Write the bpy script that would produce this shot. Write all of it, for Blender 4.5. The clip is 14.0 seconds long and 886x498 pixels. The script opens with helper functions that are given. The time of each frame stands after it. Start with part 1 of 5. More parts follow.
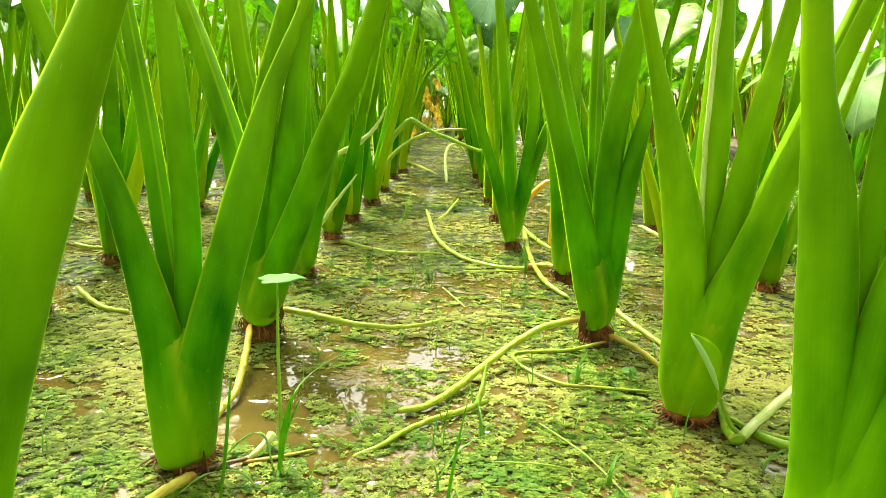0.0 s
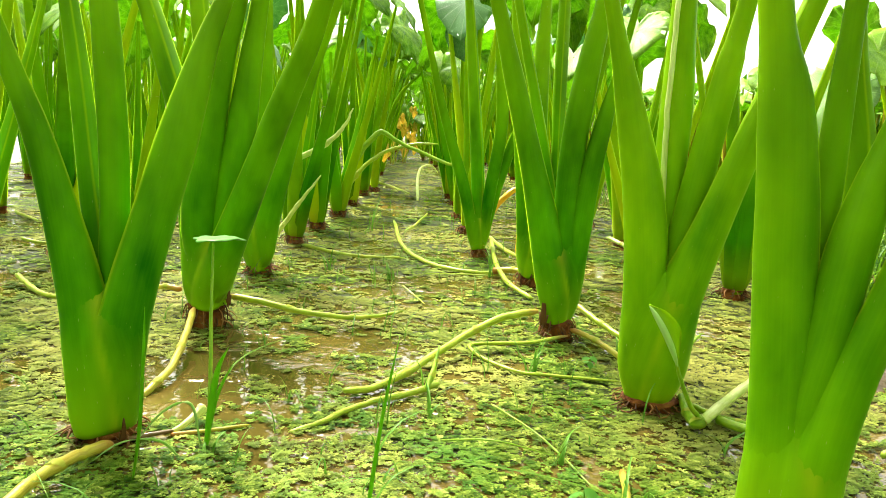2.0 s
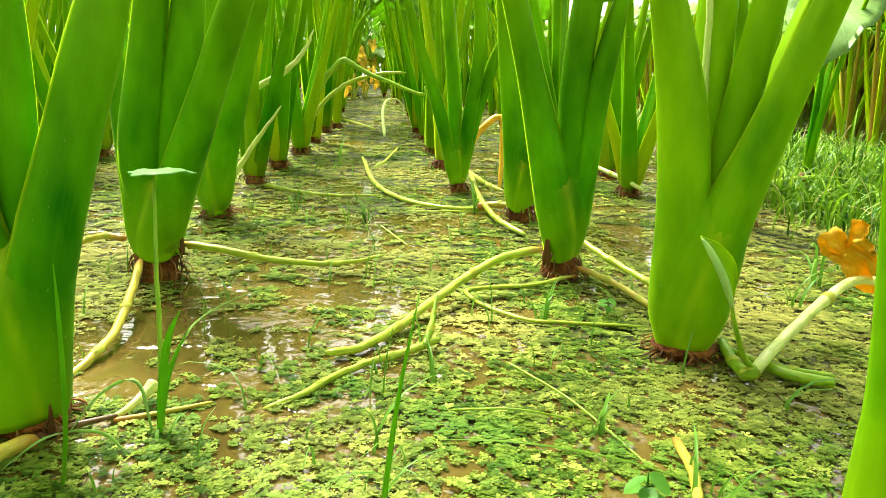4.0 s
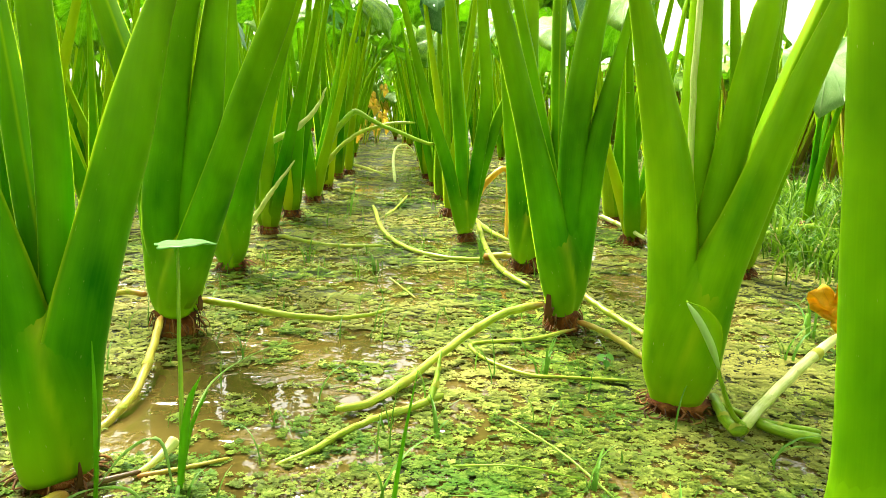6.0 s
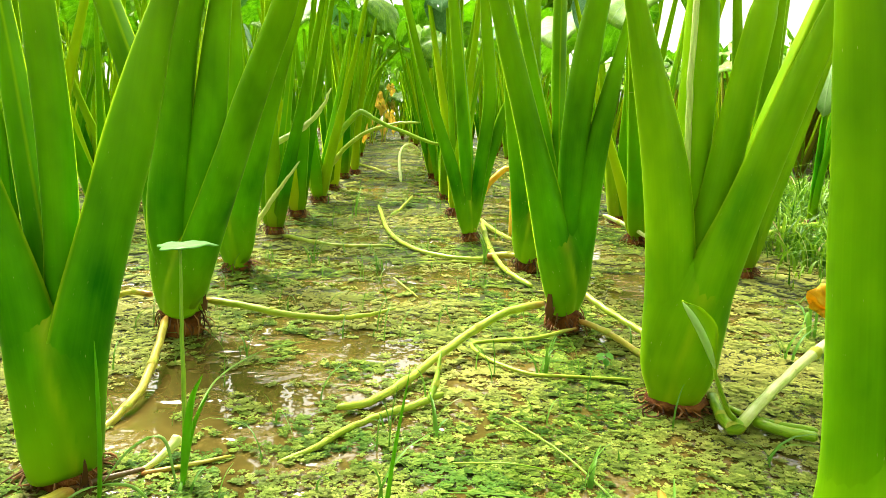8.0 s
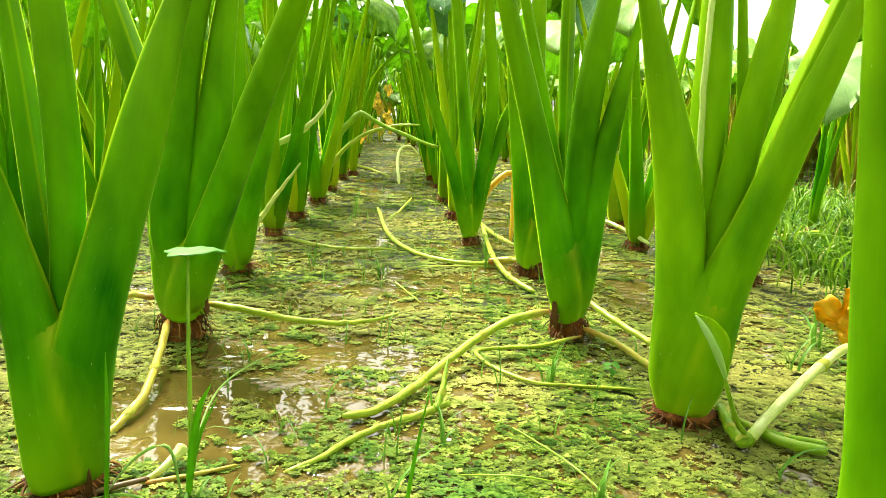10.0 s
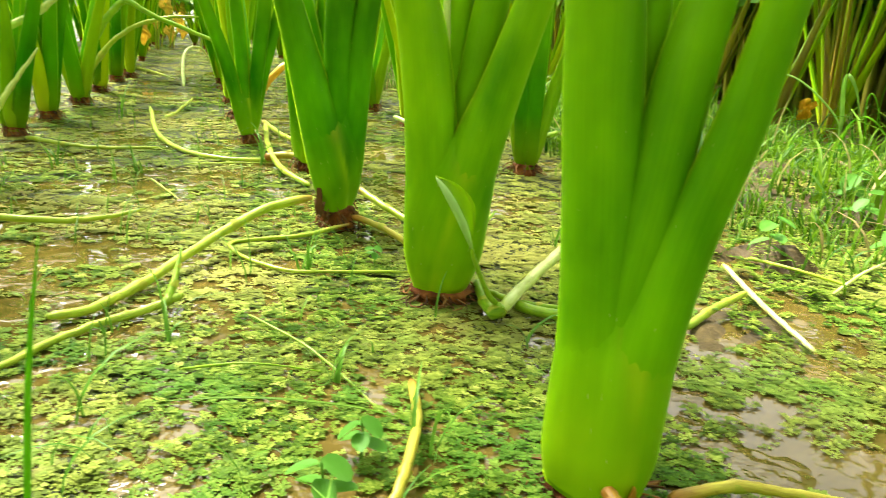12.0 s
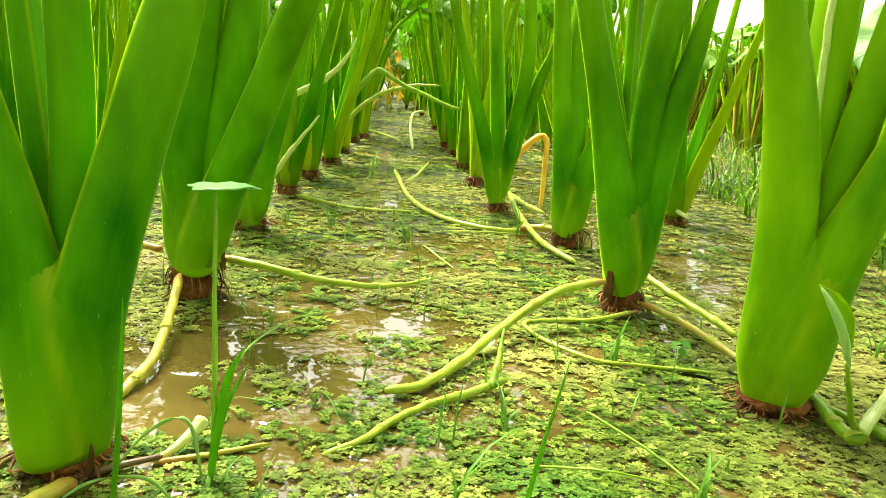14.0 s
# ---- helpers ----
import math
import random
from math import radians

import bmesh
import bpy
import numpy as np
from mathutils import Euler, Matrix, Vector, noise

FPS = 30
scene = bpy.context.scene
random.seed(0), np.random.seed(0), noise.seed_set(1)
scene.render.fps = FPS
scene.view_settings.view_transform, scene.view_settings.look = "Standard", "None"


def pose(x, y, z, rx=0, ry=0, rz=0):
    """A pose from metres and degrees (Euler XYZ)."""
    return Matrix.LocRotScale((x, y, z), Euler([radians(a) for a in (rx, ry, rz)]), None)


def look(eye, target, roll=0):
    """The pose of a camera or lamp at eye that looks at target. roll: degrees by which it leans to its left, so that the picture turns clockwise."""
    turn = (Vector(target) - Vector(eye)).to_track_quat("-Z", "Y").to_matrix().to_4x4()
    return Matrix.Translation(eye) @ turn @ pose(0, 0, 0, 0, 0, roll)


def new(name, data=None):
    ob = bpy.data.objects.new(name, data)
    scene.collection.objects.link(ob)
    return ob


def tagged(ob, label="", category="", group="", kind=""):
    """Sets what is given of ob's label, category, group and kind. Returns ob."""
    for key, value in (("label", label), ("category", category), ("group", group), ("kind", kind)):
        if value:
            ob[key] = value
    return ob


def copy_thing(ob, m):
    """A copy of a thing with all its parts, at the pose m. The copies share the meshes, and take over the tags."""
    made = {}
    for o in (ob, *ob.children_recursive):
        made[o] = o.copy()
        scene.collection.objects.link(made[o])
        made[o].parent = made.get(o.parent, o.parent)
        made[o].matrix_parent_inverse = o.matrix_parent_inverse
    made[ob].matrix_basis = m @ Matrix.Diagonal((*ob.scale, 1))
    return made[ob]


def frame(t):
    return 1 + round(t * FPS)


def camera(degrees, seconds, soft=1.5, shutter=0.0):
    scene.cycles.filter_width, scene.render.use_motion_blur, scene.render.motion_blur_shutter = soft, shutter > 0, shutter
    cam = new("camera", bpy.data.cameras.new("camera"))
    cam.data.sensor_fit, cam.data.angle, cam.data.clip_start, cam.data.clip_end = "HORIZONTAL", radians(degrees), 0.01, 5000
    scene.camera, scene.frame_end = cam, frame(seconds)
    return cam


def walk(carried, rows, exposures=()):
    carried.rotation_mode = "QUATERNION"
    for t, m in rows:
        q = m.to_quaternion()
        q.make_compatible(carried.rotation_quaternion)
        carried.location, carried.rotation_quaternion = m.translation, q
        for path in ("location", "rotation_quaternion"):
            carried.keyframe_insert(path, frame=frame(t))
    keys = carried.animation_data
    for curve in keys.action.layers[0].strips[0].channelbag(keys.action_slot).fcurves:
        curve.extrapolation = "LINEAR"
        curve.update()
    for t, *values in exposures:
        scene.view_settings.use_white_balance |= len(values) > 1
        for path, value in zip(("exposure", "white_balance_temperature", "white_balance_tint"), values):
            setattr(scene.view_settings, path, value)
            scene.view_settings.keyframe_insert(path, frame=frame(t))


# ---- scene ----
cam = camera(61.5, 14.0, soft=0.5, shutter=0.15)
PATH = [
    (0, (0.147, -0.207, 0.602), (-0.071, 1.734, 0.169), 1.7),
    (0.5, (0.133, -0.205, 0.6), (-0.08, 1.746, 0.219), 2.4),
    (1, (0.148, -0.191, 0.6), (-0.032, 1.761, 0.206), 2.3),
    (1.5, (0.158, -0.187, 0.549), (-0.031, 1.78, 0.241), 2.5),
    (2, (0.192, -0.162, 0.478), (0.029, 1.804, 0.147), 3.3),
    (2.5, (0.181, -0.12, 0.459), (-0.082, 1.83, 0.105), 2.2),
    (3, (0.144, 0.009, 0.43), (0.04, 1.942, -0.073), 2.1),
    (3.2, (0.115, 0.065, 0.403), (0.047, 1.992, -0.125), 2.4),
    (5.3, (0.141, 0.012, 0.466), (0.091, 1.973, 0.074), 1.9),
    (5.5, (0.14, 0.008, 0.465), (0.088, 1.966, 0.061), 2.3),
    (6, (0.137, -0.006, 0.475), (0.048, 1.954, 0.089), 1.6),
    (6.5, (0.141, -0.002, 0.484), (0.044, 1.96, 0.11), 1.2),
    (7, (0.152, -0.016, 0.475), (0.053, 1.944, 0.085), 2.0),
    (7.2, (0.153, -0.016, 0.478), (0.039, 1.942, 0.088), 1.4),
    (9.3, (0.147, -0.023, 0.483), (0.04, 1.937, 0.101), 1.3),
    (9.5, (0.147, -0.02, 0.489), (0.034, 1.943, 0.125), 0.9),
    (10, (0.127, -0.006, 0.488), (0.033, 1.954, 0.101), 2.1),
    (10.5, (0.118, 0.033, 0.475), (0.085, 1.977, 0.008), 1.2),
    (11, (0.161, 0.043, 0.424), (0.210, 1.980, -0.070), 5.1),
    (11.2, (0.190, 0.045, 0.372), (0.292, 1.985, -0.114), 5.7),
    (11.5, (0.257, 0.033, 0.381), (0.569, 1.927, -0.183), 6.4),
    (11.8, (0.283, 0.074, 0.404), (0.750, 1.914, -0.226), 4.9),
    (12, (0.251, 0.079, 0.404), (0.634, 1.956, -0.172), 3.5),
    (12.5, (0.128, 0.104, 0.424), (0.326, 2.019, -0.122), 3.4),
    (13, (0.050, 0.164, 0.410), (0.181, 2.099, -0.077), 4.2),
    (13.5, (0.015, 0.160, 0.409), (0.019, 2.101, -0.071), 3.7),
    (14, (0.031, 0.143, 0.420), (-0.048, 2.090, -0.032), 4.5),
]
walk(cam, [(t, look(eye, target, roll)) for t, eye, target, roll in PATH])

# ---- light ----
world = bpy.data.worlds.new("overcast_sky")
scene.world = world
world.use_nodes = True
wn, wl = world.node_tree.nodes, world.node_tree.links
sky = wn.new("ShaderNodeTexSky")
sky.sky_type = "NISHITA"
sky.sun_disc = False
sky.sun_elevation = radians(55)
sky.sun_rotation = radians(-35)
sky.dust_density = 4.0
pale = wn.new("ShaderNodeHueSaturation")
pale.inputs["Saturation"].default_value = 0.12
wl.new(sky.outputs["Color"], pale.inputs["Color"])
warm = wn.new("ShaderNodeMix")
warm.data_type, warm.blend_type = "RGBA", "MULTIPLY"
warm.inputs[0].default_value = 1.0
warm.inputs[7].default_value = (1.0, 0.99, 0.86, 1)
wl.new(pale.outputs["Color"], warm.inputs[6])
wl.new(warm.outputs[2], wn["Background"].inputs["Color"])
wn["Background"].inputs["Strength"].default_value = 0.125

sun_data = bpy.data.lights.new("sun", "SUN")
sun_data.energy = 3.5
sun_data.angle = radians(24)
sun_data.color = (1.0, 0.95, 0.85)
sun = new("sun", sun_data)
sun.matrix_world = look((-1.15, 1.64, 2.86), (0, 0, 0))
scene.view_settings.exposure = 2.36
scene.view_settings.use_white_balance = True
scene.view_settings.white_balance_temperature = 6450

# ---- materials ----


def material(name):
    m = bpy.data.materials.new(name)
    m.use_nodes = True
    return m, m.node_tree.nodes, m.node_tree.links, m.node_tree.nodes["Principled BSDF"]


def tex(nodes, links, vector, scale, detail=4.0, rough=0.55, stretch=None):
    """A noise texture, on stretched coordinates where stretch is given."""
    n = nodes.new("ShaderNodeTexNoise")
    n.inputs["Scale"].default_value = scale
    n.inputs["Detail"].default_value = detail
    n.inputs["Roughness"].default_value = rough
    if stretch:
        mp = nodes.new("ShaderNodeMapping")
        mp.inputs["Scale"].default_value = stretch
        links.new(vector, mp.inputs["Vector"])
        vector = mp.outputs["Vector"]
    links.new(vector, n.inputs["Vector"])
    return n.outputs["Fac"]


def ramp(nodes, links, fac, stops):
    r = nodes.new("ShaderNodeValToRGB")
    while len(r.color_ramp.elements) < len(stops):
        r.color_ramp.elements.new(0.5)
    for e, (p, c) in zip(r.color_ramp.elements, stops):
        e.position, e.color = p, (*c, 1) if len(c) == 3 else c
    links.new(fac, r.inputs["Fac"])
    return r.outputs["Color"]


def mixed(nodes, links, fac, a, b, mode="MIX"):
    m = nodes.new("ShaderNodeMix")
    m.data_type, m.blend_type = "RGBA", mode
    for key, value in ((0, fac), (6, a), (7, b)):
        if isinstance(value, (int, float)):
            m.inputs[key].default_value = value
        elif isinstance(value, tuple):
            m.inputs[key].default_value = (*value, 1)
        else:
            links.new(value, m.inputs[key])
    return m.outputs[2]


def mathnode(nodes, links, op, a, b=0.0, c=0.0):
    m = nodes.new("ShaderNodeMath")
    m.operation = op
    for i, v in enumerate((a, b, c)):
        if isinstance(v, (int, float)):
            m.inputs[i].default_value = v
        else:
            links.new(v, m.inputs[i])
    return m.outputs[0]


def bump(nodes, links, height, strength, distance, shader):
    b = nodes.new("ShaderNodeBump")
    b.inputs["Strength"].default_value = strength
    b.inputs["Distance"].default_value = distance
    links.new(height, b.inputs["Height"])
    links.new(b.outputs["Normal"], shader.inputs["Normal"])
    return b


def translucent(m, nodes, links, shader, colour, amount):
    t = nodes.new("ShaderNodeBsdfTranslucent")
    links.new(colour, t.inputs["Color"])
    mx = nodes.new("ShaderNodeMixShader")
    mx.inputs["Fac"].default_value = amount
    links.new(shader.outputs[0], mx.inputs[1])
    links.new(t.outputs[0], mx.inputs[2])
    links.new(mx.outputs[0], nodes["Material Output"].inputs["Surface"])


def petiole_material(name, deep, fresh, foot, dry=0.0, vary=0.8):
    m, n, l, p = material(name)
    uv = n.new("ShaderNodeUVMap").outputs["UV"]
    ob = n.new("ShaderNodeObjectInfo")
    margin = n.new("ShaderNodeAttribute")
    margin.attribute_name = "margin"
    streak = tex(n, l, uv, 1.0, 4, 0.55, (9, 1.4, 1))
    place = n.new("ShaderNodeNewGeometry").outputs["Position"]
    blotch = tex(n, l, place, 1.0, 3, 0.5, (11, 11, 4.5)) if vary == 0 else tex(n, l, uv, 1.0, 3, 0.5, (1.4, 4.0, 1))
    fine = tex(n, l, uv, 1.0, 3, 0.6, (46, 2.2, 1))
    stain = tex(n, l, uv, 1.0, 5, 0.65, (5, 14, 1))
    grain = 1.0 if vary else 0.4
    both = mathnode(n, l, "MULTIPLY_ADD", streak, 0.20 * grain, mathnode(n, l, "MULTIPLY_ADD", blotch, 0.95 if vary else 0.6, 0.0 if vary else 0.23))
    both = mathnode(n, l, "ADD", both, mathnode(n, l, "MULTIPLY_ADD", fine, 0.16 * grain, -0.08 * grain))
    both = mathnode(n, l, "ADD", both, mathnode(n, l, "MULTIPLY_ADD", stain, 0.22 * grain, -0.11 * grain))
    col = ramp(n, l, both, [(0.45, deep), (0.73, fresh)])
    col = mixed(n, l, mathnode(n, l, "MULTIPLY", mathnode(n, l, "POWER", ob.outputs["Random"], 1.5), vary), col, (fresh[0] * 2.2, fresh[1] * 1.3, fresh[2]))
    sep = n.new("ShaderNodeSeparateXYZ")
    l.new(uv, sep.inputs[0])
    low = n.new("ShaderNodeMapRange")
    low.inputs["From Min"].default_value, low.inputs["From Max"].default_value = 0.16, 0.0
    l.new(sep.outputs["Y"], low.inputs["Value"])
    high = n.new("ShaderNodeMapRange")
    high.inputs["From Min"].default_value, high.inputs["From Max"].default_value = 0.25, 0.75
    l.new(sep.outputs["Y"], high.inputs["Value"])
    col = mixed(n, l, mathnode(n, l, "MULTIPLY", high.outputs[0], mathnode(n, l, "MULTIPLY_ADD", blotch, 0.6, 0.25)), col, (0.30, 0.47, 0.002))
    col = mixed(n, l, mathnode(n, l, "MULTIPLY", low.outputs[0], mathnode(n, l, "MULTIPLY", blotch, 1.25)), col, foot)
    col = mixed(n, l, mathnode(n, l, "MULTIPLY", margin.outputs["Fac"], 0.55), col, (0.44, 0.58, 0.008))
    blush = n.new("ShaderNodeAttribute")
    blush.attribute_name = "axil"
    col = mixed(n, l, mathnode(n, l, "MULTIPLY", blush.outputs["Fac"], 0.9), col, (0.50, 0.40, 0.02))
    if dry:
        col = mixed(n, l, dry, col, (0.20, 0.13, 0.05))
    speck = tex(n, l, uv, 1.0, 2, 0.5, (60, 60, 1))
    col = mixed(n, l, ramp(n, l, speck, [(0.725, (0, 0, 0)), (0.76, (0.8, 0.8, 0.8))]), col, (0.42, 0.44, 0.14))
    nick = tex(n, l, uv, 1.0, 3, 0.6, (16, 22, 1))
    col = mixed(n, l, ramp(n, l, nick, [(0.71, (0, 0, 0)), (0.75, (0.55, 0.55, 0.55))]), col, (0.14, 0.12, 0.01))
    l.new(col, p.inputs["Base Color"])
    p.inputs["Roughness"].default_value = 0.42
    p.inputs["Specular IOR Level"].default_value = 0.05
    l.new(mathnode(n, l, "MULTIPLY_ADD", streak, 0.25, 0.3), p.inputs["Roughness"])
    bump(n, l, mathnode(n, l, "MULTIPLY_ADD", fine, 0.5, streak), 0.14, 0.001, p)
    # Yellow-green sheen stands in for the rim light along backlit stalk edges.
    p.inputs["Sheen Weight"].default_value = 0.65
    p.inputs["Sheen Roughness"].default_value = 0.2
    p.inputs["Sheen Tint"].default_value = (0.60, 0.92, 0.01, 1)
    p.inputs["Subsurface Weight"].default_value = 0.5 if vary else 0.0
    p.inputs["Subsurface Radius"].default_value = (0.85, 1.0, 0.05)
    p.inputs["Subsurface Scale"].default_value = 0.012
    translucent(m, n, l, p, col, 0.06)
    return m


PETIOLE = petiole_material("petiole_green", (0.004, 0.092, 0.0002), (0.058, 0.318, 0.0004), (0.28, 0.38, 0.003))
PETIOLE_NEAR = petiole_material("petiole_deep_green", (0.010, 0.130, 0.0002), (0.135, 0.440, 0.0006), (0.27, 0.48, 0.003), vary=0)
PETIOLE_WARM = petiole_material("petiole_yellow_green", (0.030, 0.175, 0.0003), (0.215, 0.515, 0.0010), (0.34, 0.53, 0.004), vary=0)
# Base colour raised to stand in for light glowing through backlit stalks.
PETIOLE_BACKLIT = petiole_material("petiole_backlit_green", (0.060, 0.230, 0.0004), (0.310, 0.600, 0.0020), (0.36, 0.56, 0.004), vary=0)
SHEATH = petiole_material("sheath_yellow_green", (0.05, 0.18, 0.0006), (0.18, 0.34, 0.0015), (0.30, 0.38, 0.006))
PETIOLE_FAR = petiole_material("petiole_slender", (0.060, 0.240, 0.002), (0.230, 0.460, 0.006), (0.34, 0.40, 0.02))
PETIOLE_DRY = petiole_material("petiole_withered", (0.11, 0.15, 0.01), (0.25, 0.26, 0.03), (0.28, 0.21, 0.04), 0.4)


def runner_material(name, low, high, tipc):
    m, n, l, p = material(name)
    uv = n.new("ShaderNodeUVMap").outputs["UV"]
    streak = tex(n, l, uv, 1.0, 5, 0.6, (9, 30, 1))
    blotch = tex(n, l, uv, 1.0, 3, 0.5, (1.2, 18, 1))
    col = ramp(n, l, mathnode(n, l, "MULTIPLY_ADD", streak, 0.5, mathnode(n, l, "MULTIPLY", blotch, 0.5)), [(0.40, low), (0.60, high)])
    scar = tex(n, l, uv, 1.0, 4, 0.6, (3.0, 70, 1))
    col = mixed(n, l, ramp(n, l, scar, [(0.60, (0, 0, 0)), (0.72, (0.7, 0.7, 0.7))]), col, (0.20, 0.17, 0.015))
    sep = n.new("ShaderNodeSeparateXYZ")
    l.new(uv, sep.inputs[0])
    near = n.new("ShaderNodeMapRange")
    near.inputs["From Min"].default_value, near.inputs["From Max"].default_value = 0.05, 0.0
    l.new(sep.outputs["Y"], near.inputs["Value"])
    col = mixed(n, l, mathnode(n, l, "MULTIPLY", near.outputs[0], 0.8), col, tipc)
    l.new(col, p.inputs["Base Color"])
    p.inputs["Roughness"].default_value = 0.4
    bump(n, l, streak, 0.4, 0.001, p)
    translucent(m, n, l, p, col, 0.15)
    return m


RUNNER = runner_material("runner_yellow_green", (0.28, 0.39, 0.012), (0.54, 0.62, 0.05), (0.46, 0.20, 0.04))
RUNNER_FREE = runner_material("runner_loose", (0.28, 0.39, 0.012), (0.54, 0.62, 0.05), (0.30, 0.44, 0.02))
RUNNER_PALE = runner_material("runner_pale", (0.55, 0.64, 0.14), (0.80, 0.84, 0.36), (0.50, 0.60, 0.10))
RUNNER_GREEN = runner_material("runner_green", (0.18, 0.36, 0.008), (0.38, 0.56, 0.02), (0.26, 0.40, 0.01))
RUNNER_BROWN = runner_material("runner_brown", (0.10, 0.05, 0.012), (0.24, 0.15, 0.04), (0.16, 0.07, 0.02))
RUNNER_RED = runner_material("runner_reddish", (0.44, 0.34, 0.03), (0.66, 0.60, 0.07), (0.42, 0.11, 0.02))


def leaf_material(name, deep, fresh, vein, gloss, through_amount):
    m, n, l, p = material(name)
    uv = n.new("ShaderNodeUVMap").outputs["UV"]
    sep = n.new("ShaderNodeSeparateXYZ")
    l.new(uv, sep.inputs[0])
    wave = mathnode(n, l, "COSINE", mathnode(n, l, "MULTIPLY", sep.outputs["X"], 2 * math.pi * 9))
    rib = mathnode(n, l, "POWER", mathnode(n, l, "MAXIMUM", wave, 0.0), 40.0)
    side = mathnode(n, l, "COSINE", mathnode(n, l, "MULTIPLY_ADD", sep.outputs["Y"], 60.0, mathnode(n, l, "MULTIPLY", mathnode(n, l, "ABSOLUTE", wave), 9.0)))
    side = mathnode(n, l, "MULTIPLY", mathnode(n, l, "POWER", mathnode(n, l, "MAXIMUM", side, 0.0), 14.0), 0.45)
    ribs = mathnode(n, l, "MAXIMUM", rib, side)
    pos = n.new("ShaderNodeTexCoord").outputs["Object"]
    blotch = tex(n, l, pos, 9.0, 5)
    fine = tex(n, l, pos, 70.0, 3)
    col = ramp(n, l, mathnode(n, l, "MULTIPLY_ADD", fine, 0.3, mathnode(n, l, "MULTIPLY", blotch, 0.7)), [(0.35, deep), (0.68, fresh)])
    ob = n.new("ShaderNodeObjectInfo")
    col = mixed(n, l, mathnode(n, l, "MULTIPLY", ob.outputs["Random"], 0.5), col, fresh)
    col = mixed(n, l, mathnode(n, l, "MULTIPLY", ribs, 0.55), col, vein)
    l.new(col, p.inputs["Base Color"])
    p.inputs["Roughness"].default_value = gloss
    p.inputs["Specular IOR Level"].default_value = 0.25
    bump(n, l, mathnode(n, l, "MULTIPLY_ADD", ribs, 0.8, mathnode(n, l, "MULTIPLY", fine, 0.3)), 0.5, 0.004, p)
    translucent(m, n, l, p, col, through_amount)
    return m


LEAF = leaf_material("leaf_green", (0.050, 0.200, 0.006), (0.340, 0.580, 0.030), (0.42, 0.58, 0.12), 0.38, 0.58)
LEAF_WAXY = leaf_material("leaf_waxy_blue_green", (0.08, 0.24, 0.07), (0.22, 0.42, 0.17), (0.42, 0.58, 0.28), 0.36, 0.4)
LEAF_PALE = leaf_material("leaf_pale_waxy", (0.13, 0.30, 0.05), (0.27, 0.44, 0.12), (0.36, 0.52, 0.2), 0.45, 0.35)
# Straw yellow, paled to make up for the shade at the lane end.
LEAF_STRAW = leaf_material("leaf_withered_straw", (0.75, 0.50, 0.06), (0.95, 0.80, 0.22), (0.7, 0.5, 0.1), 0.55, 0.5)
LEAF_YELLOW = leaf_material("leaf_withered_orange", (0.74, 0.34, 0.008), (0.95, 0.60, 0.02), (0.60, 0.30, 0.02), 0.55, 0.4)


def corm_material():
    m, n, l, p = material("corm_brown")
    pos = n.new("ShaderNodeTexCoord").outputs["Object"]
    coarse = tex(n, l, pos, 30, 5)
    p.inputs["Specular IOR Level"].default_value = 0.12
    fibre = tex(n, l, pos, 1, 4, 0.6, (220, 220, 30))
    col = ramp(n, l, coarse, [(0.3, (0.020, 0.007, 0.002)), (0.50, (0.15, 0.045, 0.008)), (0.70, (0.36, 0.13, 0.03))])
    l.new(col, p.inputs["Base Color"])
    p.inputs["Roughness"].default_value = 0.6
    bump(n, l, fibre, 0.9, 0.004, p)
    return m


CORM = corm_material()


def plain(name, low, high, rough=0.5, scale=40, through_amount=0.0):
    m, n, l, p = material(name)
    pos = n.new("ShaderNodeTexCoord").outputs["Object"]
    isl = n.new("ShaderNodeNewGeometry").outputs["Random Per Island"]
    col = ramp(n, l, mathnode(n, l, "MULTIPLY_ADD", isl, 0.6, mathnode(n, l, "MULTIPLY", tex(n, l, pos, scale, 4), 0.4)), [(0.2, low), (0.8, high)])
    l.new(col, p.inputs["Base Color"])
    p.inputs["Roughness"].default_value = rough
    p.inputs["Specular IOR Level"].default_value = 0.18
    if through_amount:
        translucent(m, n, l, p, col, through_amount)
    return m


ROOT = plain("root_fibre", (0.020, 0.008, 0.002), (0.36, 0.16, 0.05), 0.6)
GRASS = plain("grass_blade", (0.020, 0.10, 0.003), (0.18, 0.33, 0.012), 0.45, 30, 0.35)
GRASS_FRESH = plain("grass_fresh", (0.09, 0.32, 0.008), (0.24, 0.52, 0.020), 0.42, 30, 0.5)
GRASS_PALE = plain("grass_pale", (0.22, 0.42, 0.07), (0.42, 0.60, 0.18), 0.4, 30, 0.5)
GRASS_DRY = plain("grass_straw", (0.26, 0.20, 0.07), (0.50, 0.45, 0.18), 0.6, 30, 0.3)
SEDGE = plain("sedge_shoot", (0.07, 0.20, 0.015), (0.16, 0.34, 0.03), 0.42, 30, 0.25)
ROLLED = plain("rolled_leaf", (0.38, 0.60, 0.16), (0.60, 0.78, 0.34), 0.4, 60, 0.35)
HERB = plain("herb_leaf", (0.05, 0.20, 0.014), (0.13, 0.32, 0.035), 0.45, 30, 0.3)
SPROUT = plain("sprout_leaf", (0.11, 0.32, 0.06), (0.22, 0.44, 0.13), 0.35, 60, 0.35)
BRACT = plain("dry_scale", (0.34, 0.34, 0.03), (0.58, 0.62, 0.08), 0.55, 60, 0.3)


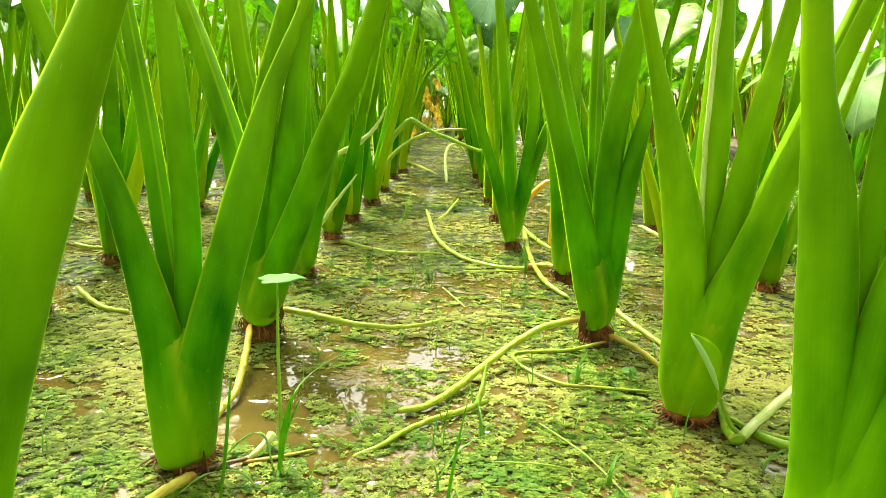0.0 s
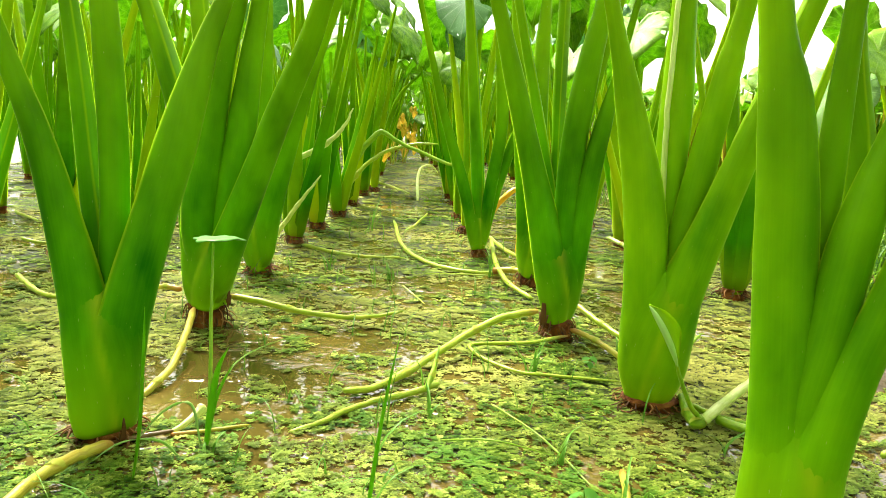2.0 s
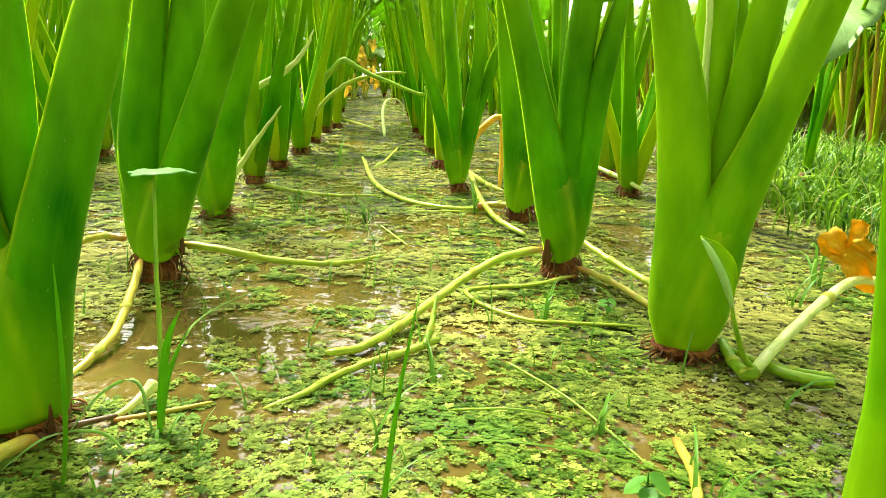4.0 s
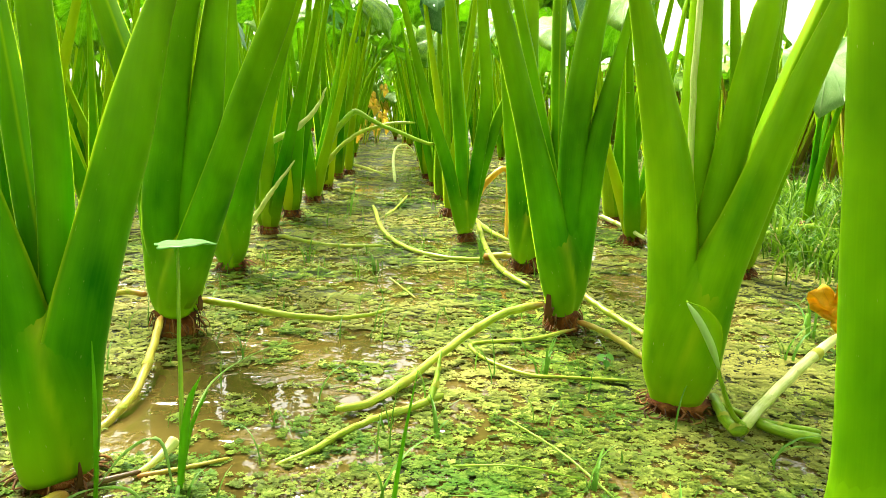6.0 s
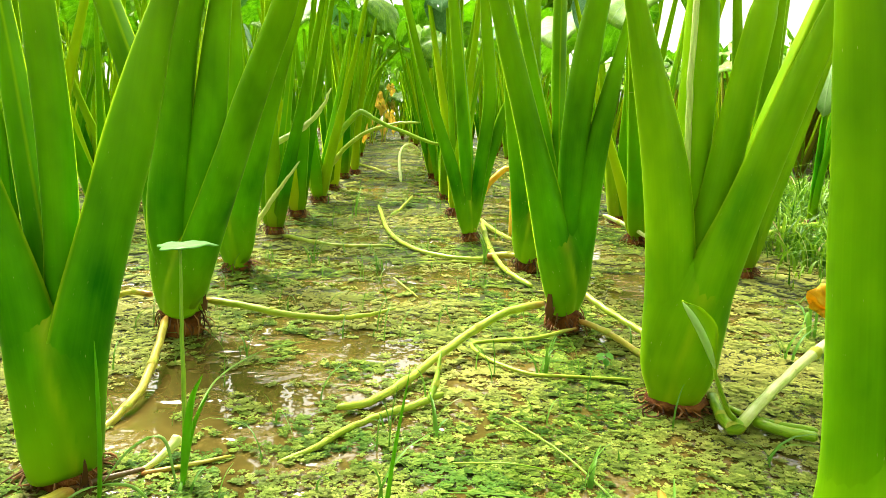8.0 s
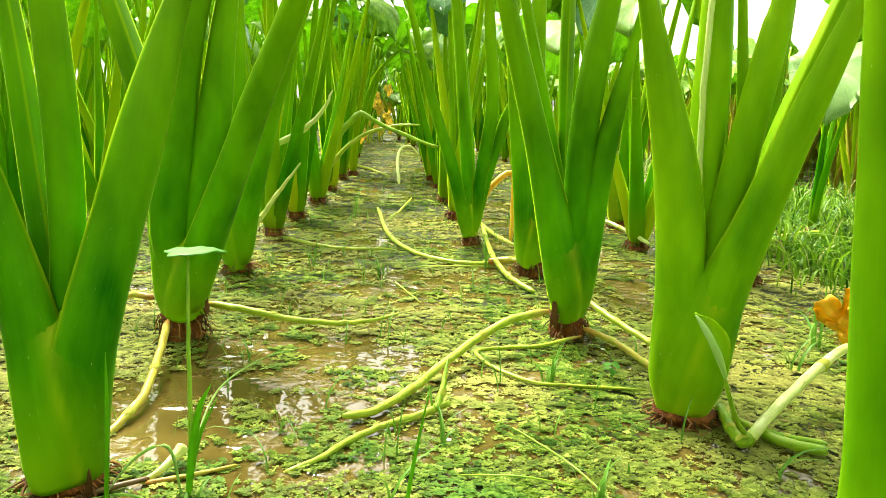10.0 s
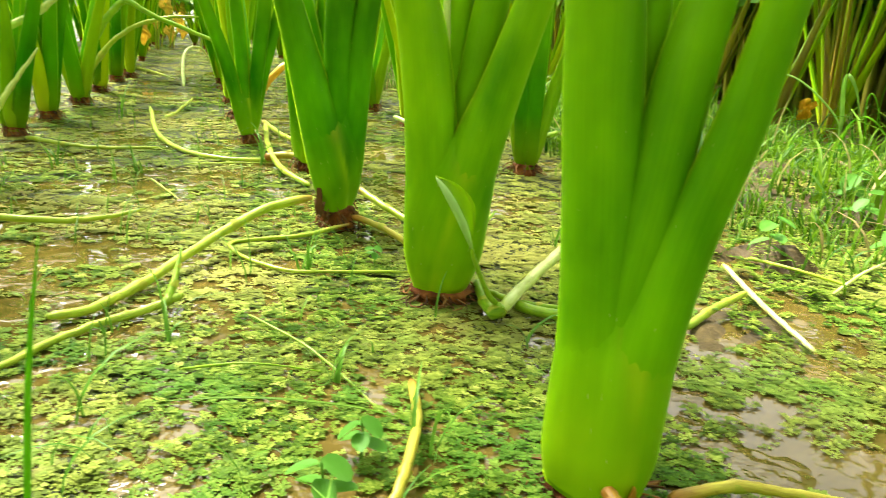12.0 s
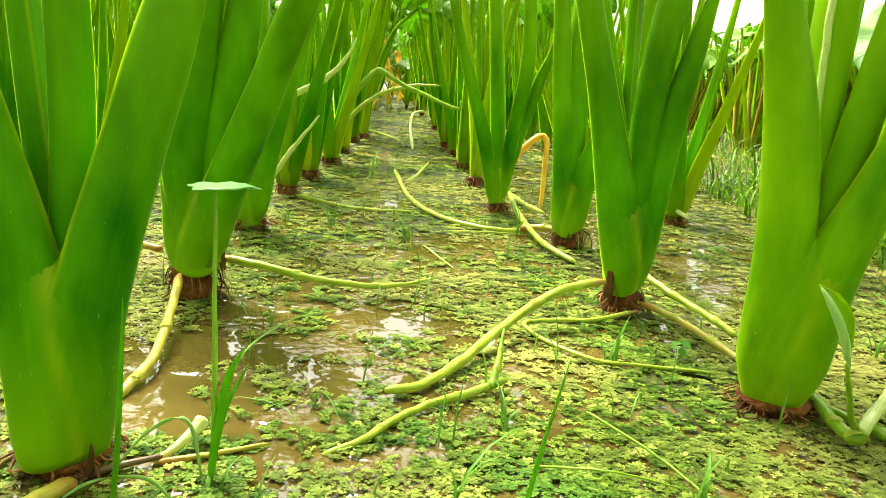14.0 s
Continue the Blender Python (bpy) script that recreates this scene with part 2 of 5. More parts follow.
def fern_material():
    m, n, l, p = material("floating_fern")
    geo = n.new("ShaderNodeNewGeometry")
    tone = n.new("ShaderNodeAttribute")
    tone.attribute_name = "tone"
    big = tex(n, l, geo.outputs["Position"], 2.6, 3)
    mid = tex(n, l, geo.outputs["Position"], 19.0, 3)
    mixv = mathnode(n, l, "MULTIPLY_ADD", big, 0.45, mathnode(n, l, "MULTIPLY_ADD", mid, 0.35, mathnode(n, l, "MULTIPLY_ADD", geo.outputs["Random Per Island"], 0.10, mathnode(n, l, "MULTIPLY_ADD", tone.outputs["Fac"], 0.50, -0.22))))
    col = ramp(n, l, mixv, [(0.26, (0.034, 0.088, 0.005)), (0.44, (0.130, 0.210, 0.016)), (0.60, (0.258, 0.334, 0.042)), (0.82, (0.47, 0.535, 0.12))])
    place = n.new("ShaderNodeSeparateXYZ")
    l.new(geo.outputs["Position"], place.inputs[0])
    wet = n.new("ShaderNodeMapRange")
    wet.inputs["From Min"].default_value, wet.inputs["From Max"].default_value = 1.15, 0.65
    wet.inputs["To Max"].default_value = 0.09
    l.new(place.outputs["Y"], wet.inputs["Value"])
    fresh = ramp(n, l, mathnode(n, l, "ADD", tex(n, l, geo.outputs["Position"], 6.5, 4), wet.outputs[0]), [(0.54, (0, 0, 0)), (0.68, (0.6, 0.6, 0.6))])
    col = mixed(n, l, fresh, col, (0.12, 0.27, 0.032))
    # Tan dry patches; their pale colour farther off also carries the lane's sunlight.
    dry = ramp(n, l, tex(n, l, geo.outputs["Position"], 2.3, 5), [(0.44, (0, 0, 0)), (0.62, (0.7, 0.7, 0.7))])
    far = n.new("ShaderNodeMapRange")
    far.inputs["From Min"].default_value, far.inputs["From Max"].default_value = 0.65, 1.1
    far.inputs["To Min"].default_value = 0.3
    l.new(place.outputs["Y"], far.inputs["Value"])
    dry = mathnode(n, l, "MULTIPLY", dry, far.outputs[0])
    col = mixed(n, l, dry, col, (0.42, 0.39, 0.10))
    brown = ramp(n, l, tex(n, l, geo.outputs["Position"], 11.0, 5), [(0.62, (0, 0, 0)), (0.72, (0.7, 0.7, 0.7))])
    col = mixed(n, l, brown, col, (0.20, 0.13, 0.05))
    l.new(col, p.inputs["Base Color"])
    p.inputs["Roughness"].default_value = 0.5
    p.inputs["Specular IOR Level"].default_value = 0.05
    translucent(m, n, l, p, col, 0.25)
    return m


FERN = fern_material()


def water_material():
    m, n, l, p = material("muddy_water")
    geo = n.new("ShaderNodeNewGeometry").outputs["Position"]
    cover = n.new("ShaderNodeAttribute")
    cover.attribute_name = "cover"
    silt = ramp(n, l, tex(n, l, geo, 4.0, 5), [(0.3, (0.060, 0.042, 0.008)), (0.7, (0.150, 0.106, 0.024))])
    grain = tex(n, l, geo, 55.0, 4)
    grain2 = tex(n, l, geo, 130.0, 3)
    green = ramp(n, l, mathnode(n, l, "MULTIPLY_ADD", grain2, 0.5, mathnode(n, l, "MULTIPLY", grain, 0.5)),
                 [(0.40, (0.012, 0.013, 0.003)), (0.56, (0.035, 0.048, 0.007)), (0.72, (0.15, 0.18, 0.03))])
    mask = mathnode(n, l, "ADD", cover.outputs["Fac"], mathnode(n, l, "MULTIPLY_ADD", grain, 1.4, -0.66))
    mask = ramp(n, l, mask, [(0.66, (0, 0, 0)), (0.78, (1, 1, 1))])
    p.inputs["IOR"].default_value = 1.45
    col = mixed(n, l, mask, silt, green)
    l.new(col, p.inputs["Base Color"])
    l.new(mathnode(n, l, "MULTIPLY_ADD", mask, 0.45, 0.04), p.inputs["Roughness"])
    l.new(mathnode(n, l, "MULTIPLY_ADD", mask, -0.45, 0.55), p.inputs["Specular IOR Level"])
    ripple = tex(n, l, geo, 22.0, 2)
    stir = ramp(n, l, tex(n, l, geo, 8.0, 3), [(0.53, (0, 0, 0)), (0.62, (1, 1, 1))])
    ripple = mathnode(n, l, "ADD", ripple, mathnode(n, l, "MULTIPLY", mathnode(n, l, "MULTIPLY", stir, tex(n, l, geo, 42.0, 2)), 7.0))
    height = mathnode(n, l, "MULTIPLY_ADD", mathnode(n, l, "MULTIPLY", mask, grain2), 1.0, mathnode(n, l, "MULTIPLY", ripple, 0.5))
    bump(n, l, height, 0.5, 0.004, p)
    return m


def mud_material():
    m, n, l, p = material("wet_mud")
    geo = n.new("ShaderNodeNewGeometry").outputs["Position"]
    a, b = tex(n, l, geo, 14.0, 6), tex(n, l, geo, 90.0, 4)
    col = ramp(n, l, mathnode(n, l, "MULTIPLY_ADD", b, 0.4, mathnode(n, l, "MULTIPLY", a, 0.6)), [(0.3, (0.022, 0.015, 0.005)), (0.55, (0.075, 0.052, 0.016)), (0.75, (0.17, 0.125, 0.042))])
    l.new(col, p.inputs["Base Color"])
    p.inputs["Specular IOR Level"].default_value = 0.22
    l.new(ramp(n, l, a, [(0.35, (0.35, 0.35, 0.35)), (0.6, (0.8, 0.8, 0.8))]), p.inputs["Roughness"])
    bump(n, l, mathnode(n, l, "MULTIPLY_ADD", b, 0.4, a), 0.8, 0.01, p)
    return m


WATER, MUD = water_material(), mud_material()

# ---- mesh helpers ----


def mesh_object(name, verts, faces, mat, parent=None, label="", smooth=True, uvs=None, attr=None):
    me = bpy.data.meshes.new(name)
    me.from_pydata([tuple(v) for v in verts], [], faces)
    if smooth:
        me.polygons.foreach_set("use_smooth", [True] * len(me.polygons))
    if uvs is not None:
        layer = me.uv_layers.new(name="UVMap")
        idx = np.empty(len(me.loops), dtype=np.int32)
        me.loops.foreach_get("vertex_index", idx)
        layer.data.foreach_set("uv", np.asarray(uvs, dtype=np.float32)[idx].ravel())
    if attr is not None:
        at = me.attributes.new(attr[0], "FLOAT", "POINT")
        at.data.foreach_set("value", np.asarray(attr[1], dtype=np.float32))
    me.materials.append(mat)
    me.update()
    ob = new(name, me)
    if parent is not None:
        ob.parent = parent
    if label:
        tagged(ob, label)
    return ob


def thing(name, label, category, at=(0, 0, 0), group="", kind=""):
    ob = new(name)
    ob.empty_display_size = 0.05
    ob.location = at
    return tagged(ob, label, category, group, kind)


def spline(points, n):
    """n + 1 samples along a smooth curve through points (each an array of any length)."""
    p = np.array(points, dtype=float)
    p = np.vstack([2 * p[0] - p[1], p, 2 * p[-1] - p[-2]])
    out = []
    spans = len(p) - 3
    for i in range(n + 1):
        u = min(i / n * spans, spans - 1e-9)
        k, f = int(u), u - int(u)
        a, b, c, d = p[k:k + 4]
        out.append(0.5 * (2 * b + (c - a) * f + (2 * a - 5 * b + 4 * c - d) * f * f + (3 * b - a - 3 * c + d) * f ** 3))
    return np.array(out)


def frames(path, side):
    """Tangent, side and up vectors along a path; side is the wished sideways direction."""
    t = np.gradient(path, axis=0)
    t /= np.linalg.norm(t, axis=1)[:, None] + 1e-12
    s = np.array(side, dtype=float) - (t @ np.array(side, dtype=float))[:, None] * t
    s /= np.linalg.norm(s, axis=1)[:, None] + 1e-12
    return t, s, np.cross(t, s)


def tube(points, radius_list, n=14, seg=8, side=(0.3, 0.1, 1), knots=0, wobble=0.0, seed=1):
    """A tapered tube with closed, rounded ends, and thicker rings at its knots."""
    rnd = np.random.default_rng(seed)
    data = spline([(*p, r) for p, r in zip(points, radius_list)], n)
    path, rad = data[:, :3], np.maximum(data[:, 3], 0.0004)
    if wobble:
        path = path + rnd.normal(0, wobble, path.shape)
    length = np.concatenate([[0], np.cumsum(np.linalg.norm(np.diff(path, axis=0), axis=1))])
    t, s, b = frames(path, side)
    if knots:
        for k in range(1, knots + 1):
            i = int(k * n / (knots + 1))
            rad[i] *= 1.16
    verts, uvs, faces = [], [], []
    for i in range(n + 1):
        scale = 0.55 if i in (0, n) else 1
        for j in range(seg):
            a = 2 * math.pi * j / seg
            verts.append(path[i] + rad[i] * scale * (math.cos(a) * s[i] + math.sin(a) * b[i]))
            uvs.append((abs(j / seg - 0.5) * 2, length[i]))
    for i in range(n):
        for j in range(seg):
            q = (j + 1) % seg
            faces.append((i * seg + j, i * seg + q, (i + 1) * seg + q, (i + 1) * seg + j))
    faces.append(tuple(range(seg - 1, -1, -1)))
    faces.append(tuple(n * seg + j for j in range(seg)))
    return verts, faces, uvs


def petiole(samples, parent, axis, top, mat=PETIOLE, rings=26, seg=20, groove=0.5, tip_width=0.014, droop=0.0, axil=0.0, taper=(0.74, 0.055)):
    """A fleshy leaf stalk: wide clasping sheath with two thin margins below, rounding to a slender stalk above. Gives its tip and direction."""
    pts = [np.array(s, dtype=float) for s in samples]
    last = pts[-1]
    if last[2] < top:
        d = last[:3] - pts[-2][:3]
        d /= np.linalg.norm(d)
        run = (top - last[2]) / max(d[2], 0.35)
        for f in (0.5, 1.0):
            q = last[:3] + d * run * f + np.array((0, 0, -droop * f * f))
            pts.append(np.array((*q, last[3] + (tip_width - last[3]) * (0.45 if f < 1 else 1))))
    data = spline(pts, rings)
    path, wid = data[:, :3], np.maximum(data[:, 3], 0.008)
    zs = path[:, 2]
    length = np.concatenate([[0], np.cumsum(np.linalg.norm(np.diff(path, axis=0), axis=1))])
    mid = path[len(path) // 2]
    inner = np.array((axis[0] - mid[0], axis[1] - mid[1], 0))
    if np.linalg.norm(inner) < 0.012:
        inner = np.array((0.6, 0.8, 0))
    inner /= np.linalg.norm(inner)
    t, s, b = frames(path, inner)
    opening = radians(48)
    outer_n = seg - 5
    thin = 0.17
    angles = [opening + (2 * math.pi - 2 * opening) * k / (outer_n - 1) for k in range(outer_n)]
    angles = [angles[0], angles[0] + thin] + angles[1:-1] + [angles[-1] - thin, angles[-1]]
    outer_n += 2
    angles += [-opening + thin] + [-opening + 2 * opening * (k + 1) / 6 for k in range(5)] + [opening - thin]
    verts, uvs, attr, faces = [], [], [], []
    total = length[-1]
    for i in range(rings + 1):
        f = length[i] / total
        g = groove * max(0.0, 1 - f * 1.5) + 0.10
        foot = taper[0] + (1 - taper[0]) * math.sin(min(1.0, length[i] / taper[1]) * math.pi / 2)
        for k, a in enumerate(angles):
            r = wid[i] * 0.5 * foot
            is_margin = k in (0, outer_n - 1)
            if k >= outer_n:
                r *= 1 - g * math.cos(a / opening * math.pi / 2)
            elif is_margin:
                r *= 1.0 + 0.10 * g
            verts.append(path[i] + r * (math.cos(a) * s[i] + math.sin(a) * b[i]))
            uvs.append((abs(a - math.pi) / math.pi * wid[i] * 10, length[i]))
            attr.append(0.9 if is_margin else 0.0)
    m = len(angles)
    for i in range(rings):
        for j in range(m):
            q = (j + 1) % m
            faces.append((i * m + j, i * m + q, (i + 1) * m + q, (i + 1) * m + j))
    faces.append(tuple(range(m - 1, -1, -1)))
    faces.append(tuple(rings * m + j for j in range(m)))
    ob = mesh_object("petiole", verts, faces, mat, parent, uvs=uvs, attr=("margin", attr))
    blush = ob.data.attributes.new("axil", "FLOAT", "POINT")
    tint = [math.exp(-((length[i] - axil) / 0.045) ** 2) * 0.3 * max(0.0, math.cos(a * 0.9)) ** 3 if axil else 0.0 for i in range(rings + 1) for a in [min(q % (2 * math.pi), 2 * math.pi - q % (2 * math.pi)) for q in angles]]
    blush.data.foreach_set("value", np.asarray(tint, dtype=np.float32))
    return path[-1], t[-1]


def blade_mesh(size, seed, cup=0.25, wave=0.05, rings=6, seg=36):
    """A heart-shaped leaf blade with basal lobes, thickness by a second skin, lying about its stalk's end with the tip along +y."""
    rnd = np.random.default_rng(seed)
    ph = rnd.uniform(0, 6.28, 4)

    def reach(a):
        a = abs(a)
        keys = [(0, 0.66), (0.25, 0.56), (0.7, 0.46), (1.3, 0.42), (2.0, 0.44), (2.55, 0.46), (2.85, 0.36), (3.15, 0.13)]
        for (x0, y0), (x1, y1) in zip(keys, keys[1:]):
            if a <= x1:
                u = (a - x0) / (x1 - x0)
                u = u * u * (3 - 2 * u)
                return y0 + (y1 - y0) * u
        return 0.13
    verts, uvs = [(0, 0, 0)], [(0, 0)]
    for i in range(1, rings + 1):
        f = i / rings
        for j in range(seg):
            a = -math.pi + 2 * math.pi * j / seg
            r = size * reach(a) * f
            x, y = r * math.sin(a), r * math.cos(a)
            z = -cup * (y * abs(y) * 1.1 + 0.9 * x * x) / size + abs(x) * 0.22 * (1 - f * 0.5)
            z += wave * size * f * f * (math.sin(5 * a + ph[0]) + 0.6 * math.sin(8 * a + ph[1]) + 0.4 * math.sin(13 * a + ph[2]))
            verts.append((x, y, z))
            uvs.append((abs(a) / math.pi, f))
    faces = []
    for j in range(seg):
        faces.append((0, 1 + (j + 1) % seg, 1 + j))
    for i in range(rings - 1):
        o = 1 + i * seg
        for j in range(seg):
            q = (j + 1) % seg
            faces.append((o + j, o + q, o + seg + q, o + seg + j))
    n = len(verts)
    low = [(x, y, z - 0.0015) for x, y, z in verts]
    rim = 1 + (rings - 1) * seg
    under = [tuple(v + n for v in reversed(f)) for f in faces]
    edge = [(rim + j, rim + (j + 1) % seg, n + rim + (j + 1) % seg, n + rim + j) for j in range(seg)]
    return verts + low, faces + under + edge, uvs + uvs


def make_blade_data(name, size, seed, mat, **kw):
    v, f, u = blade_mesh(size, seed, **kw)
    ob = mesh_object(name, v, f, mat, uvs=u)
    data = ob.data
    bpy.data.objects.remove(ob)
    return data


BLADES = [make_blade_data("leaf_blade", 1.0, k, LEAF, cup=0.2 + 0.25 * (k % 3), wave=0.02 + 0.012 * k, rings=4, seg=28) for k in range(4)]
BLADES_WAXY = [make_blade_data("leaf_blade", 1.0, 20 + k, LEAF_WAXY, cup=0.25 + 0.2 * k, wave=0.03) for k in range(2)]
BLADE_PALE = make_blade_data("leaf_blade", 1.0, 31, LEAF_PALE, cup=0.3, wave=0.035)
BLADES_LOW = [make_blade_data("leaf_blade", 1.0, k, LEAF, cup=0.2 + 0.25 * (k % 3), wave=0.02 + 0.012 * k, rings=2, seg=16) for k in range(4)]
BLADE_DEAD = [make_blade_data("leaf_blade", 1.0, 40 + k, LEAF_YELLOW, cup=1.1 + 0.5 * k, wave=0.11) for k in range(2)]
BLADE_STRAW = make_blade_data("leaf_blade", 1.0, 43, LEAF_STRAW, cup=1.4, wave=0.11)
for data in BLADE_DEAD + [BLADE_STRAW]:
    for v in data.vertices:
        x, y, z = v.co
        fold = abs(x) ** 1.3
        v.co = (0.80 * x + 0.07 * math.sin(9 * y + 2), 0.9 * y + 0.05 * math.sin(14 * x), z + 0.75 * fold + 0.06 * math.sin(17 * x + 11 * y) + 0.04 * math.sin(31 * y - 13 * x))


def blade(parent, tip, azimuth, tilt, size, data, roll=0.0, label=""):
    """A leaf blade at a stalk's tip: azimuth of its point, tilt of its point below level, in degrees."""
    ob = new("leaf_blade", data)
    ob.parent = parent
    ob.matrix_basis = Matrix.Translation(tip) @ Euler((0, 0, radians(azimuth - 90))).to_matrix().to_4x4() @ Euler((radians(-tilt), radians(roll), 0)).to_matrix().to_4x4() @ Matrix.Scale(size, 4)
    if label:
        tagged(ob, label)
    return ob


def corm(parent, radius, height, seed, at=(0, 0), fibres=46):
    """The brown stub of the tuber that stands out of the mud, with ringed scars, and its root fibres."""
    rnd = np.random.default_rng(seed)
    seg, rings = 18, 7
    verts, faces = [], []
    for i in range(rings + 1):
        f = i / rings
        z = -0.03 + (height + 0.03) * f
        for j in range(seg):
            a = 2 * math.pi * j / seg
            r = radius * (0.92 + 0.12 * math.sin(i * 2.4 + 0.5 * math.sin(3 * a)) + rnd.uniform(-0.05, 0.05)) * (0.75 if i == rings else 1)
            verts.append((at[0] + r * math.cos(a), at[1] + r * math.sin(a), z + rnd.uniform(-0.002, 0.002)))
    for i in range(rings):
        for j in range(seg):
            q = (j + 1) % seg
            faces.append((i * seg + j, i * seg + q, (i + 1) * seg + q, (i + 1) * seg + j))
    faces.append(tuple(rings * seg + j for j in range(seg)))
    mesh_object("corm", verts, faces, CORM, parent, "brown ringed tuber stub")
    if not fibres:
        return
    verts, faces = [], []
    for k in range(fibres):
        a, z0 = rnd.uniform(0, 6.283), rnd.uniform(0.3, 1.0) * height
        out = rnd.uniform(0.002, 0.03) * (0.4 + 0.6 * math.sin(a * 2.5 + seed) ** 2)
        p = [np.array((at[0] + radius * 0.95 * math.cos(a), at[1] + radius * 0.95 * math.sin(a), z0)),
             np.array((at[0] + (radius + out) * math.cos(a + 0.1), at[1] + (radius + out) * math.sin(a + 0.1), z0 * 0.6)),
             np.array((at[0] + (radius + out * 1.1) * math.cos(a + rnd.uniform(-0.5, 0.5)), at[1] + (radius + out * 1.1) * math.sin(a + rnd.uniform(-0.5, 0.6)), rnd.uniform(-0.006, 0.012)))]
        v, f, _ = tube(p, [q * rnd.uniform(0.6, 1.9) for q in (0.0013, 0.0012, 0.0006)], 3, 4)
        o = len(verts)
        verts += v
        faces += [tuple(i + o for i in g) for g in f]
    mesh_object("root_fringe", verts, faces, ROOT, parent, "matted reddish-brown root fibres")


def runner(points, width, parent=None, mat=RUNNER, seed=1, end=0.35, knots=2, name="runner", label="", seg=10, n=24):
    """A creeping side stem, tapering to end times its width, with thickened knots and small bracts."""
    k = len(points)
    rad = [width / 2 * (1 + (end - 1) * (i / (k - 1)) ** 1.6) for i in range(k)]
    reach = sum(math.dist(a, b) for a, b in zip(points, points[1:]))
    v, f, u = tube(points, rad, n, seg, knots=knots, wobble=width * 0.045 * min(1, reach / 0.25), seed=seed)
    ob = mesh_object(name, v, f, mat, parent, label, uvs=u)
    path = spline(points, 40)
    for q in range(knots if width > 0.009 else 0):
        i = int(40 * (q + 1) / (knots + 1))
        t, s, up = frames(path, (0.3, 0.2, 1))
        w = width * 0.56 * (1 + (end - 1) * (i / 40) ** 1.6)
        bv, bf = [], []
        for ring, (along, wide) in enumerate(((-0.1, 1.02), (0.15, 1.14), (0.6, 1.12))):
            for k in range(7):
                a = radians(-115 + 230 * k / 6) + seed
                reach = along * (1 if ring < 2 else 1.6 * math.cos((k - 3) / 3 * 1.35))
                bv.append(path[i] + t[i] * w * 2 * reach + w * wide * (math.cos(a) * s[i] + math.sin(a) * up[i]))
        bf = [(r * 7 + k, r * 7 + k + 1, r * 7 + k + 8, r * 7 + k + 7) for r in range(2) for k in range(6)]
        mesh_object("bract", bv, bf, BRACT, ob, "dry clasping scale")
    return ob


def sheath(parent, centre, radius, low, high, azimuth, half, mat=SHEATH, label="pale outer leaf sheath", lean=0.0):
    """An outer leaf sheath: a curved, pointed shell that clasps the foot of a plant, with an uneven lower edge."""
    cols, rows = 13, 7
    verts, uvs, faces = [], [], []
    for skin in (0, 0.0018):
        for i in range(rows):
            v = i / (rows - 1)
            for j in range(cols):
                u = j / (cols - 1) * 2 - 1
                a = radians(azimuth + half * u * (1 - 0.25 * v))
                top = low + (high - low) * (1 - abs(u) ** 1.7)
                bottom = low + 0.008 * abs(math.sin(u * 4 + azimuth)) + 0.35 * (high - low) * abs(u) ** 4
                z = bottom + (max(top, bottom) - bottom) * v
                r = radius * (0.86 + 0.14 * min(1, z / 0.03)) + skin + lean * z
                verts.append((centre + r * math.cos(a), r * math.sin(a), z))
                uvs.append((u * half / 60, z))
    n = cols * rows
    for i in range(rows - 1):
        for j in range(cols - 1):
            q = i * cols + j
            faces.append((n + q, n + q + 1, n + q + cols + 1, n + q + cols))
            faces.append((q + cols, q + cols + 1, q + 1, q))
    rim = [i for i in range(cols)] + [cols * (i + 1) - 1 for i in range(1, rows)] + [n - 2 - i for i in range(cols - 1)] + [cols * i for i in range(rows - 2, 0, -1)]
    for p, q in zip(rim, rim[1:] + rim[:1]):
        faces.append((p, q, q + n, p + n))
    return mesh_object("sheath", verts, faces, mat, parent, label, uvs=uvs)


